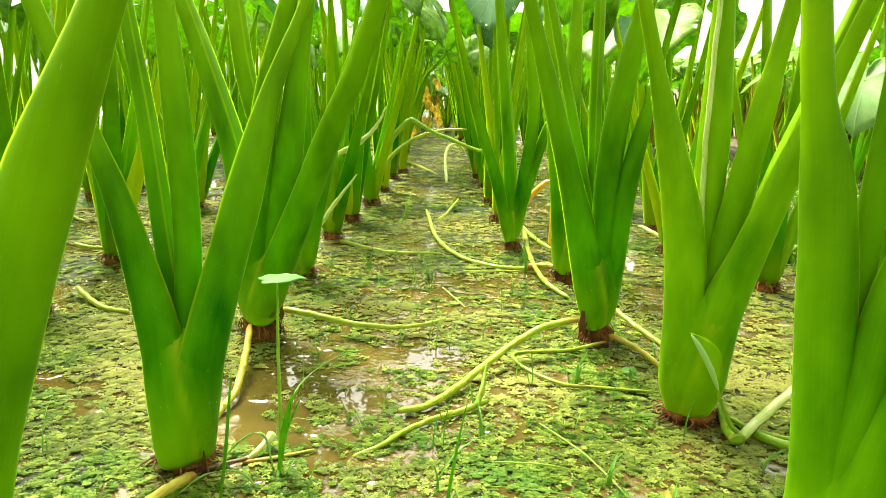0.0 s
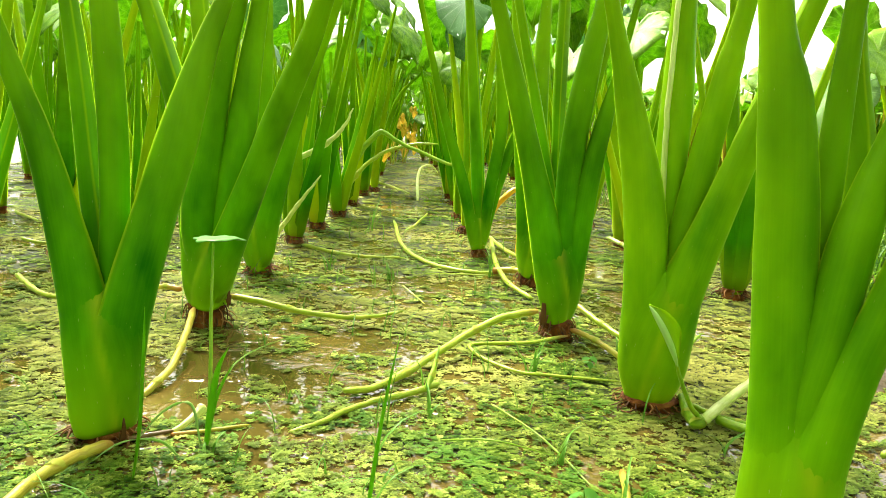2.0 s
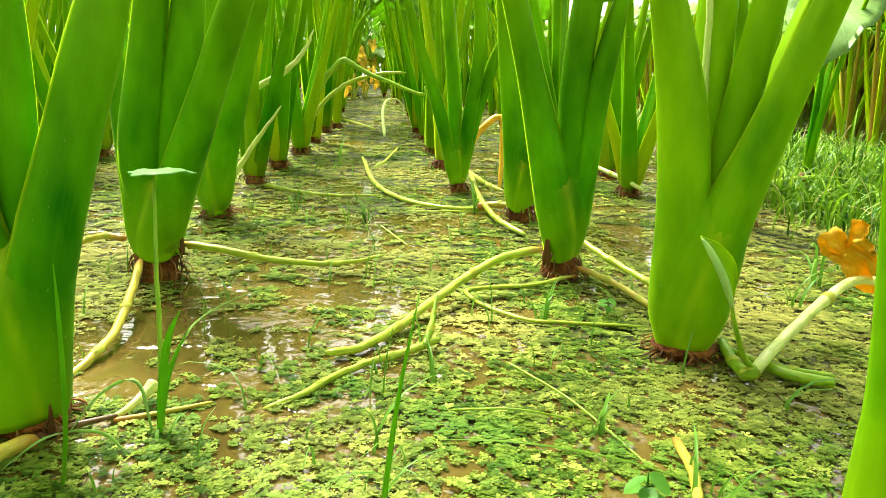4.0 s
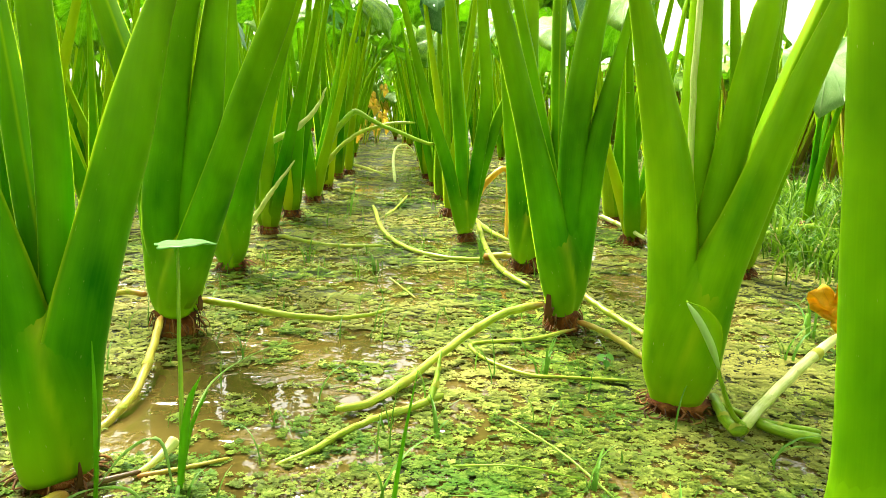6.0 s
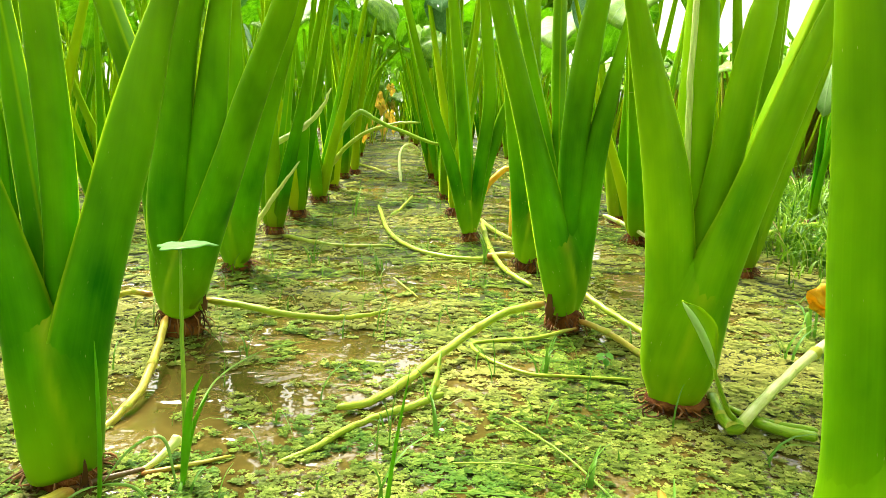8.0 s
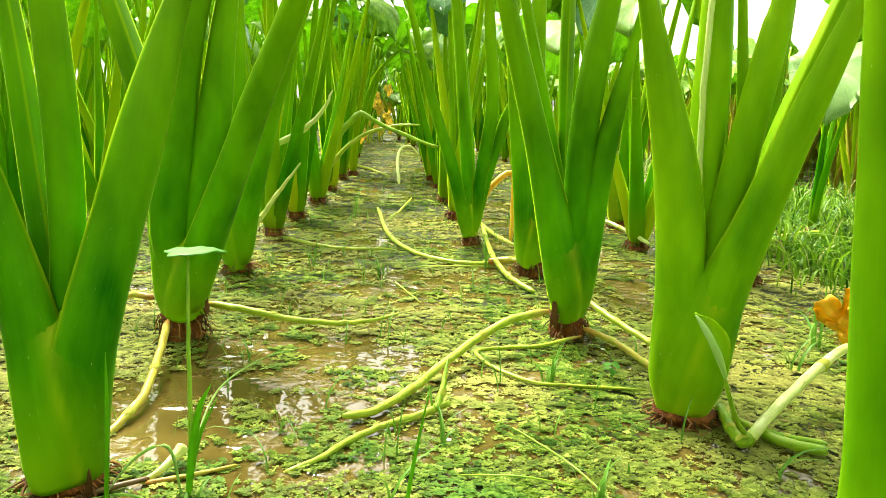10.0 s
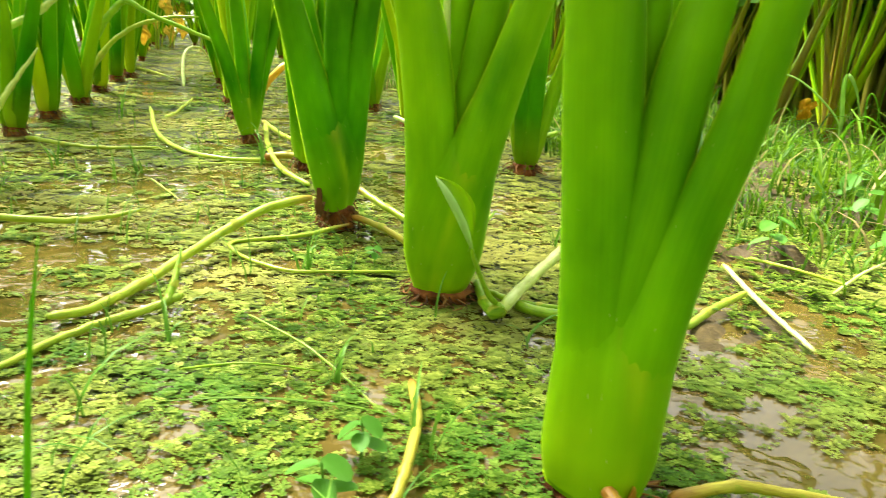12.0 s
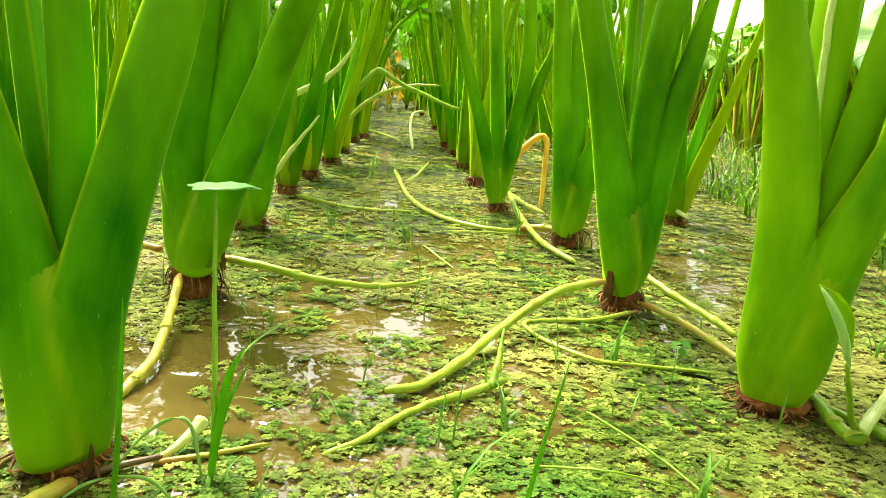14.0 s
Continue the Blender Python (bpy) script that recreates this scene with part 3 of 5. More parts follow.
def clasped_foot(parent, stalks, taper, high, seam, mat, label):
    """The foot of a plant, where its leaf sheaths wrap each other into one stem: a shell round the stalks that opens into them at its top.
    seam: the azimuth, in degrees, of the outer sheath's free edge at the top and at the bottom."""
    rows_n, cols = 26, 56
    paths = [spline(p, 60) for p in stalks]
    low = min(p[0][2] for p in stalks) - 0.002
    ang = np.arange(cols) * 2 * math.pi / cols
    verts, uvs, margin, blush = [], [], [], []
    for i in range(rows_n + 1):
        v = i / rows_n
        z = low + (high - low) * v
        cx, cy, cr = [], [], []
        for q in paths:
            x, y, w = (np.interp(z, q[:, 2], q[:, k]) for k in (0, 1, 3))
            rise = max(0.0, z - q[0, 2])
            foot = taper[0] + (1 - taper[0]) * math.sin(min(1.0, rise / taper[1]) * math.pi / 2)
            cx.append(x), cy.append(y), cr.append(w * 0.5 * foot)
        cx, cy, cr = np.array(cx), np.array(cy), np.array(cr)
        mx, my = np.average(cx, weights=cr), np.average(cy, weights=cr)
        ux, uy = np.cos(ang)[:, None], np.sin(ang)[:, None]
        dx, dy = (cx - mx)[None], (cy - my)[None]
        along = ux * dx + uy * dy
        under = cr[None] ** 2 - (dx ** 2 + dy ** 2 - along ** 2)
        reach = np.max(np.where(under > 0, along + np.sqrt(np.maximum(under, 0)), 0.004), axis=1)
        support = np.max(along + cr[None], axis=1)
        turn = np.cos(ang[:, None] - ang[None])
        hull = np.min(np.where(turn > 0.15, support[None] / np.maximum(turn, 0.15), 9.0), axis=1)
        fill = 1 - min(1.0, max(0.0, (v - 0.15) / 0.85)) ** 2
        r = reach + (hull - reach) * fill
        for _ in range(2):
            r = 0.25 * np.roll(r, 1) + 0.5 * r + 0.25 * np.roll(r, -1)
        r = r + 0.0016 - 0.0062 * max(0.0, (v - 0.55) / 0.45) ** 1.5
        edge = radians(seam[0] + (seam[1] - seam[0]) * (1 - v) ** 0.8)
        off = (ang - edge + math.pi) % (2 * math.pi) - math.pi
        side = 1 if seam[1] > seam[0] else -1
        r = r + 0.0016 / (1 + np.exp(side * off / 0.035)) * (np.abs(off) < 1.6) * (1 - v) ** 0.5
        for k in range(cols):
            sag = 0.004 * math.sin(3 * ang[k] + seam[0]) * (1 - v)
            verts.append((mx + r[k] * math.cos(ang[k]), my + r[k] * math.sin(ang[k]), z + sag))
            uvs.append((abs(off[k]) * 0.35, z - low))
            glow = off[k] / (0.20 if side * off[k] < 0 else 0.07)
            margin.append(math.exp(-glow * glow) * (0.5 + 0.25 * math.sin(z * 60)))
            blush.append(0.35 * math.exp(-((v - 0.95) / 0.22) ** 2 - (off[k] / 0.30) ** 2))
    faces = [(i * cols + k, i * cols + (k + 1) % cols, (i + 1) * cols + (k + 1) % cols, (i + 1) * cols + k) for i in range(rows_n) for k in range(cols)]
    faces.append(tuple(range(cols - 1, -1, -1)))
    ob = mesh_object("clasping_foot", verts, faces, mat, parent, label, uvs=uvs, attr=("margin", margin))
    ob.data.attributes.new("axil", "FLOAT", "POINT").data.foreach_set("value", np.asarray(blush, dtype=np.float32))
    return ob


# ---- ground ----


def value_noise(x, y, seed):
    """Smooth noise between 0 and 1."""
    xi, yi = np.floor(x).astype(np.int64), np.floor(y).astype(np.int64)
    fx, fy = x - xi, y - yi
    fx, fy = fx * fx * (3 - 2 * fx), fy * fy * (3 - 2 * fy)

    def h(a, b):
        n = (a * 374761393 + b * 668265263 + seed * 1442695041) & 0x7FFFFFFF
        n = ((n ^ (n >> 13)) * 1274126177) & 0x7FFFFFFF
        return ((n ^ (n >> 16)) & 0xFFFF) / 65535.0
    return (h(xi, yi) * (1 - fx) + h(xi + 1, yi) * fx) * (1 - fy) + (h(xi, yi + 1) * (1 - fx) + h(xi + 1, yi + 1) * fx) * fy


POOLS = [(0.53, 1.91, 0.11, 0.06), (0.52, 2.06, 0.09, 0.05), (0.19, 3.16, 0.10, 0.07), (-0.30, 1.15, 0.20, 0.20), (-0.27, 1.16, 0.15, 0.16), (-0.12, 1.30, 0.13, 0.06), (-0.16, 1.36, 0.20, 0.13), (-0.30, 0.95, 0.07, 0.06), (0.80, 0.60, 0.17, 0.075), (0.82, 0.60, 0.14, 0.06), (0.70, 0.68, 0.06, 0.03), (0.85, 0.645, 0.13, 0.055), (0.75, 0.745, 0.05, 0.022), (0.83, 0.785, 0.05, 0.02), (0.93, 0.86, 0.04, 0.02), (0.0, 1.55, 0.10, 0.04),
         (0.66, 1.75, 0.16, 0.07), (-0.75, 1.05, 0.12, 0.08), (-0.14, 1.39, 0.045, 0.028), (-0.18, 1.29, 0.045, 0.028), (-0.09, 1.70, 0.045, 0.028), (0.33, 1.47, 0.045, 0.028)]


MUD_PATCHES = ((0.99, 1.02, 0.13, 0.06), (1.13, 1.33, 0.12, 0.055), (0.29, 0.73, 0.03, 0.045), (0.13, 0.785, 0.028, 0.043),
               (1.05, 1.55, 0.20, 0.05), (0.30, 0.52, 0.10, 0.042), (0.85, 0.97, 0.08, 0.05))
_rp = random.Random(17)
SMALL_POOLS = [(-0.14 + _rp.uniform(-0.16, 0.22) - 0.1 * k / 12, 0.85 + 0.042 * k + _rp.uniform(-0.05, 0.05), _rp.uniform(0.015, 0.05), _rp.uniform(0.012, 0.03)) for k in range(46)]
SMALL_POOLS += [(0.62 + _rp.uniform(-0.1, 0.2), 1.3 + _rp.uniform(0, 0.9), _rp.uniform(0.03, 0.09), _rp.uniform(0.02, 0.05)) for k in range(10)]
SMALL_POOLS += [(-0.75 + _rp.uniform(-0.2, 0.2), 0.9 + _rp.uniform(0, 0.9), _rp.uniform(0.03, 0.07), _rp.uniform(0.02, 0.04)) for k in range(8)]


def cover_at(x, y):
    """How fully the floating fern covers the water, 0 to 1."""
    c = 0.70 + 0.55 * (value_noise(x * 3.1, y * 3.1, 3) - 0.5) + 0.50 * (value_noise(x * 9, y * 9, 5) - 0.5) + 0.30 * (value_noise(x * 24, y * 24, 8) - 0.5)
    c = c + 0.75 * (value_noise(x * 46, y * 46, 41) - 0.5) * np.clip(2.4 - y, 0.2, 1)
    c = c + 1.25 * (value_noise(x * 6, y * 15, 42) - 0.56) * np.clip(y - 1.2, 0, 0.8) * np.clip(4.2 - y, 0.3, 1) + 0.4 * (value_noise(x * 3, y * 5, 43) - 0.5) * np.clip(y - 2.2, 0, 1)
    c = c - 0.27 * np.exp(-((x + 0.06 + 0.1 * (y - 1.5)) / 0.36) ** 2) * np.exp(-((y - 1.75) / 0.75) ** 2)
    for px, py, rx, ry in POOLS + SMALL_POOLS:
        d = np.sqrt(((x - px) / rx) ** 2 + ((y - py) / ry) ** 2)
        c = c - 0.62 * np.clip(1.45 - d, 0, 0.75)
    c = c + 0.25 * np.exp(-((x - 0.13) / 0.20) ** 2 - ((y - 0.77) / 0.15) ** 2)
    c = c - 0.30 * np.exp(-((x - 0.76) / 0.13) ** 2 - ((y - 0.70) / 0.07) ** 2)
    c = c - 0.20 * np.exp(-((x - 0.93) / 0.22) ** 2 - ((y - 0.92) / 0.20) ** 2)
    ragged = 0.9 * (value_noise(x * 14, y * 14, 21) - 0.5) + 0.6 * (value_noise(x * 37, y * 37, 22) - 0.5)
    for px, py, pr, ph in MUD_PATCHES:
        c = c - 0.5 * np.clip(1.35 + ragged - np.sqrt((x - px) ** 2 + (y - py) ** 2) / pr, 0, 0.8)
    fleck = value_noise(x * 30, y * 30, 23) * 0.6 + value_noise(x * 11, y * 11, 24) * 0.4
    c = np.maximum(c, np.clip((fleck - 0.58) * 3.5, 0, 0.45))
    return c


def grow(start, stop, step, factor):
    out = [start]
    while abs(out[-1]) < abs(stop):
        out.append(out[-1] + step)
        step *= factor
    return out


xs = np.array(sorted([-v for v in grow(1.6, 400, 0.05, 1.25)]) + list(np.arange(-1.55, 1.95, 0.03)) + grow(1.98, 400, 0.05, 1.25))
ys = np.array(sorted([-v for v in grow(0.2, 400, 0.05, 1.3)]) + list(np.arange(-0.15, 4.0, 0.03)) + grow(4.03, 500, 0.05, 1.12))
GX, GY = np.meshgrid(xs, ys)
GX, GY = GX.ravel(), GY.ravel()


def sheet(name, z, mat, label, category, attr=None):
    nx, ny = len(xs), len(ys)
    i = np.arange(nx * ny).reshape(ny, nx)
    quads = np.stack([i[:-1, :-1], i[:-1, 1:], i[1:, 1:], i[1:, :-1]], -1).reshape(-1, 4)
    me = bpy.data.meshes.new(name)
    me.from_pydata(np.stack([GX, GY, z], -1).tolist(), [], quads.tolist())
    me.polygons.foreach_set("use_smooth", [True] * len(me.polygons))
    if attr is not None:
        at = me.attributes.new("cover", "FLOAT", "POINT")
        at.data.foreach_set("value", attr.astype(np.float32))
    me.materials.append(mat)
    me.update()
    return tagged(new(name, me), label, category, kind="structure")


def bund_height(x, y):
    """The low earth bank beside the field, along the rows."""
    d = x + 0.13 * y
    rise = np.clip((d - 1.40) / 0.5, 0, 1)
    return 0.10 * rise * rise * (3 - 2 * rise)


near_fade = np.exp(-((GX - 0.2) ** 2 + (GY - 1.5) ** 2) / 30.0)
mud_z = -0.045 + 0.05 * (value_noise(GX * 5, GY * 5, 11) - 0.5) * near_fade + 0.03 * (value_noise(GX * 17, GY * 17, 12) - 0.5) * near_fade
mud_z = mud_z + bund_height(GX, GY)
rough = 0.35 + 1.1 * value_noise(GX * 11, GY * 11, 27) * value_noise(GX * 26, GY * 26, 28)
for mx, my, mr, mh in MUD_PATCHES:
    mud_z = mud_z + mh * rough * 1.3 * np.exp(-((GX - mx) ** 2 + (GY - my) ** 2) / (1.3 * mr) ** 2)
sheet("ground", mud_z, MUD, "dark wet mud rising to a low bank", "ground")
sheet("water", np.zeros_like(GX), WATER, "shallow brown muddy water under floating fern", "water", np.clip(cover_at(GX, GY), 0, 1))


def fern_sheet(name, clumps, each, x0, x1, y0, y1, lobe, seed, label):
    """Floating pads: each a ragged cluster of rosettes of small upturned lobes, strewn as thickly as the water is covered."""
    rnd = np.random.default_rng(seed)
    px, py = rnd.uniform(x0, x1, clumps), rnd.uniform(y0, y1, clumps)
    c = cover_at(px, py)
    keep = rnd.uniform(0.05, 0.72, clumps) < np.clip(c, 0.05, 1)
    px, py, c = px[keep], py[keep], c[keep]
    m = len(px)
    tone = np.clip(rnd.normal(0.5, 0.24, m), 0, 1)
    reach = lobe * rnd.uniform(1.4, 4.2, m)
    way, slim = rnd.uniform(0, math.pi, m), rnd.uniform(0.35, 0.9, m)
    raft = value_noise(px * 16, py * 16, 35) * value_noise(px * 40, py * 40, 36)
    high = rnd.uniform(0.0005, 0.0045, m) + 0.012 * raft * raft * np.clip(c * 1.6 - 0.5, 0, 1)
    own = np.repeat(np.arange(m), rnd.integers(max(2, each - 4), each + 5, m))
    n = len(own)
    a, d = rnd.uniform(0, 6.283, n), np.sqrt(rnd.uniform(0, 1, n))
    u, w = reach[own] * d * np.cos(a), reach[own] * d * np.sin(a) * slim[own]
    x = px[own] + u * np.cos(way[own]) - w * np.sin(way[own])
    y = py[own] + u * np.sin(way[own]) + w * np.cos(way[own])
    mud = -0.045 + bund_height(x, y)
    for mx, my, mr, mh in MUD_PATCHES:
        mud = mud + mh * 1.3 * (0.35 + 1.1 * value_noise(x * 11, y * 11, 27) * value_noise(x * 26, y * 26, 28)) * np.exp(-((x - mx) ** 2 + (y - my) ** 2) / (1.3 * mr) ** 2)
    base = np.maximum(mud + 0.004, 0.0) + high[own] * (1.15 - 0.5 * d) + rnd.uniform(0, 0.0012, n)
    size = lobe * rnd.uniform(0.6, 1.25, n)
    lobes = 3
    verts = np.empty((n, lobes, 4, 3), dtype=np.float32)
    turn = rnd.uniform(0, 6.283, n)
    for k in range(lobes):
        a = turn + k * 6.283 / lobes + rnd.uniform(-0.35, 0.35, n)
        q_s = size * rnd.uniform(0.7, 1.25, n)
        ca, sa = np.cos(a), np.sin(a)
        up = q_s * rnd.uniform(-0.05, 0.42, n)
        for q, (along, across, lift) in enumerate(((0.0, 0, 0), (0.75, 0.60, 0.55), (1.5, 0, 1.0), (0.75, -0.60, 0.45))):
            verts[:, k, q, 0] = x + q_s * (along * ca - across * sa)
            verts[:, k, q, 1] = y + q_s * (along * sa + across * ca)
            verts[:, k, q, 2] = base + up * lift
    flat = verts.reshape(-1, 3)
    total = len(flat)
    me = bpy.data.meshes.new(name)
    me.vertices.add(total)
    me.vertices.foreach_set("co", flat.ravel())
    me.loops.add(total)
    me.loops.foreach_set("vertex_index", np.arange(total, dtype=np.int32))
    me.polygons.add(total // 4)
    me.polygons.foreach_set("loop_start", np.arange(0, total, 4, dtype=np.int32))
    me.polygons.foreach_set("loop_total", np.full(total // 4, 4, dtype=np.int32))
    shade = np.clip(tone[own] + rnd.normal(0, 0.07, n) - 0.14 * d, 0, 1)
    me.attributes.new("tone", "FLOAT", "POINT").data.foreach_set("value", np.repeat(shade, lobes * 4).astype(np.float32))
    me.materials.append(FERN)
    me.update(calc_edges=True)
    me.validate()
    return tagged(new(name, me), label, "water fern", kind="stuff")


fern_sheet("floating_fern", 15000, 7, -0.62, 1.25, 0.42, 1.12, 0.0036, 31, "pale green floating fern matting the shallow water")
fern_sheet("floating_fern", 13000, 7, -1.1, 1.5, 1.12, 1.75, 0.0043, 32, "pale green floating fern matting the shallow water")
fern_sheet("floating_fern", 3600, 7, -1.1, -0.62, 0.3, 1.12, 0.0038, 35, "pale green floating fern matting the shallow water")
fern_sheet("floating_fern", 13500, 6, -2.2, 1.7, 1.75, 3.3, 0.0060, 36, "pale green floating fern matting the shallow water")
fern_sheet("floating_fern", 7500, 5, -3.6, 2.0, 3.3, 9.0, 0.0150, 33, "pale green floating fern farther along the rows")
fern_sheet("floating_fern", 2000, 5, -6.0, 2.0, 9.0, 22.0, 0.0300, 34, "pale green floating fern in the distance")

# ---- taro plants standing nearest ----


def taro(name_label, x, y, stalks, tops, corm_radius, corm_height, seed, mat=PETIOLE_NEAR, leaf_size=0.34, centre=0.004, taper=(0.74, 0.055), foot=None):
    plant = thing("taro_plant", name_label, "taro plant", (x, y, 0), group="taro plants in rows")
    rnd = random.Random(seed)
    for samples, top in zip(stalks, tops):
        tip, d = petiole(samples, plant, (centre, 0.05), top, mat, axil=(foot[0] if foot else 0.19) + 0.03 * rnd.random(), taper=taper)
        az = math.degrees(math.atan2(d[1] + rnd.uniform(-0.3, 0.3), d[0] + rnd.uniform(-0.1, 0.1)))
        blade(plant, tip, az, rnd.uniform(25, 60), leaf_size * rnd.uniform(0.85, 1.15), rnd.choice(BLADES), rnd.uniform(-12, 12))
    if foot:
        clasped_foot(plant, stalks, taper, foot[0], foot[1:], mat, "smooth clasping foot of wrapped leaf sheaths")
    corm(plant, corm_radius, corm_height, seed, (centre, 0.004))
    return plant


plant_a = taro("taro plant with a broad clasping base and four splayed green stalks", -0.375, 0.82, [
    [(0.004, -0.006, 0.018, 0.076), (-0.012, -0.012, 0.195, 0.070), (-0.038, -0.02, 0.328, 0.053), (-0.066, -0.026, 0.437, 0.04), (-0.102, -0.032, 0.536, 0.031)],
    [(0.004, 0.01, 0.018, 0.068), (-0.005, 0.022, 0.22, 0.044), (-0.03, 0.038, 0.377, 0.036), (-0.054, 0.053, 0.53, 0.031), (-0.083, 0.068, 0.678, 0.025)],
    [(0.006, 0.012, 0.018, 0.068), (0.018, 0.01, 0.244, 0.043), (0.018, 0.016, 0.401, 0.041), (0.006, 0.023, 0.566, 0.039), (-0.007, 0.028, 0.7, 0.031)],
    [(0.012, 0.004, 0.018, 0.074), (0.046, -0.016, 0.184, 0.070), (0.081, 0.010, 0.34, 0.061), (0.0995, 0.025, 0.42, 0.060), (0.1165, 0.043, 0.50, 0.049), (0.1355, 0.060, 0.58, 0.033), (0.1625, 0.078, 0.66, 0.022), (0.177, 0.087, 0.70, 0.018)],
], [1.1, 1.04, 0.98, 1.16], 0.043, 0.024, 2, centre=0.008, taper=(0.90, 0.03), foot=(0.235, 268, 318))
plant_b = taro("taro plant raised on a brown tuber with side runners", -0.468, 1.41, [
    [(-0.006, 0.006, 0.05, 0.078), (-0.028, 0.027, 0.266, 0.084), (-0.063, 0.044, 0.44, 0.064), (-0.132, 0.064, 0.635, 0.053), (-0.186, 0.077, 0.772, 0.043)],
    [(0.018, 0.01, 0.061, 0.078), (0.045, 0.009, 0.234, 0.067), (0.073, 0.017, 0.425, 0.066), (0.092, 0.023, 0.587, 0.051), (0.106, 0.028, 0.693, 0.04)],
    [(0.01, -0.006, 0.064, 0.086), (0.075, -0.030, 0.217, 0.072), (0.150, -0.070, 0.38, 0.059), (0.1855, -0.092, 0.46, 0.056), (0.225, -0.115, 0.54, 0.050), (0.2655, -0.140, 0.62, 0.044), (0.297, -0.160, 0.70, 0.038)],
    [(0.018, 0.018, 0.061, 0.078), (-0.009, 0.0, 0.234, 0.085), (0.012, 0.0, 0.425, 0.067), (0.037, 0.0, 0.585, 0.055), (0.064, 0.0, 0.688, 0.046)],
], [1.16, 1.1, 1.04, 0.98], 0.042, 0.062, 3, centre=0.006, foot=(0.21, 285, 232))
plant_c = taro("dark green taro plant leaning over the open water lane", -0.545, 2.0, [
    [(0.004, -0.006, 0.023, 0.073), (0.036, -0.012, 0.2, 0.075), (0.093, -0.024, 0.403, 0.059), (0.147, -0.035, 0.582, 0.049), (0.213, -0.046, 0.766, 0.04)],
    [(-0.012, 0.01, 0.023, 0.066), (-0.003, 0.016, 0.275, 0.062), (-0.002, 0.033, 0.553, 0.05), (-0.007, 0.047, 0.778, 0.044)],
    [(-0.012, 0.014, 0.011, 0.066), (-0.074, 0.018, 0.295, 0.076), (-0.172, 0.035, 0.583, 0.066), (-0.214, 0.05, 0.831, 0.056)],
], [0.98, 1.16, 1.1], 0.036, 0.03, 4, foot=(0.20, 255, 300))
plant_e = taro("bright green taro plant with a small rolled leaf at its base", 0.463, 1.133, [
    [(-0.012, 0.006, 0.020, 0.082), (-0.026, -0.014, 0.235, 0.074), (-0.047, -0.023, 0.384, 0.067), (-0.083, -0.031, 0.524, 0.047), (-0.118, -0.039, 0.649, 0.027)],
    [(-0.008, 0.01, 0.020, 0.086), (0.01, 0.015, 0.248, 0.044), (0.003, 0.023, 0.381, 0.053), (0.005, 0.032, 0.527, 0.055), (0.003, 0.04, 0.661, 0.045)],
    [(0.016, 0.014, 0.020, 0.086), (0.023, 0.0, 0.251, 0.052), (0.04, 0.0, 0.366, 0.053), (0.059, 0.0, 0.494, 0.049), (0.077, 0.0, 0.608, 0.043), (0.085, 0.0, 0.655, 0.034)],
    [(0.008, -0.006, 0.020, 0.086), (0.026, -0.023, 0.194, 0.082), (0.064, -0.04, 0.329, 0.061), (0.102, -0.056, 0.463, 0.05), (0.136, -0.069, 0.572, 0.039), (0.158, -0.077, 0.645, 0.03)],
    [(0.016, 0.022, 0.020, 0.086), (0.071, 0.033, 0.273, 0.045), (0.123, 0.055, 0.46, 0.035), (0.176, 0.072, 0.599, 0.032), (0.202, 0.08, 0.668, 0.029)],
], [1.04, 0.98, 1.16, 1.1, 1.04], 0.050, 0.026, 5, PETIOLE_BACKLIT, centre=0.004, taper=(0.62, 0.07), foot=(0.255, 282, 238))
plant_g = taro("taro plant with narrow waist on a rooty brown tuber", 0.325, 1.543, [
    [(-0.002, -0.006, 0.041, 0.062), (-0.027, -0.015, 0.186, 0.08), (-0.084, -0.032, 0.399, 0.054), (-0.135, -0.046, 0.576, 0.045), (-0.172, -0.056, 0.703, 0.034)],
    [(-0.01, 0.01, 0.039, 0.056), (-0.027, 0.028, 0.276, 0.046), (-0.07, 0.049, 0.489, 0.03), (-0.111, 0.065, 0.652, 0.025), (-0.128, 0.072, 0.721, 0.023)],
    [(0.014, 0.014, 0.041, 0.056), (0.002, -0.008, 0.209, 0.057), (0.003, -0.017, 0.422, 0.058), (0.018, -0.024, 0.59, 0.055), (0.037, -0.028, 0.708, 0.044)],
    [(0.014, 0.018, 0.042, 0.056), (0.028, -0.01, 0.162, 0.052), (0.042, -0.021, 0.354, 0.049), (0.065, -0.03, 0.502, 0.037), (0.089, -0.038, 0.633, 0.017)],
    [(-0.01, 0.022, 0.039, 0.056), (-0.024, 0.045, 0.371, 0.028), (-0.03, 0.066, 0.549, 0.031), (-0.033, 0.087, 0.724, 0.029)],
], [1.1, 1.04, 0.98, 1.16, 1.1], 0.036, 0.05, 6, centre=0.002, taper=(0.66, 0.06), foot=(0.23, 262, 312))
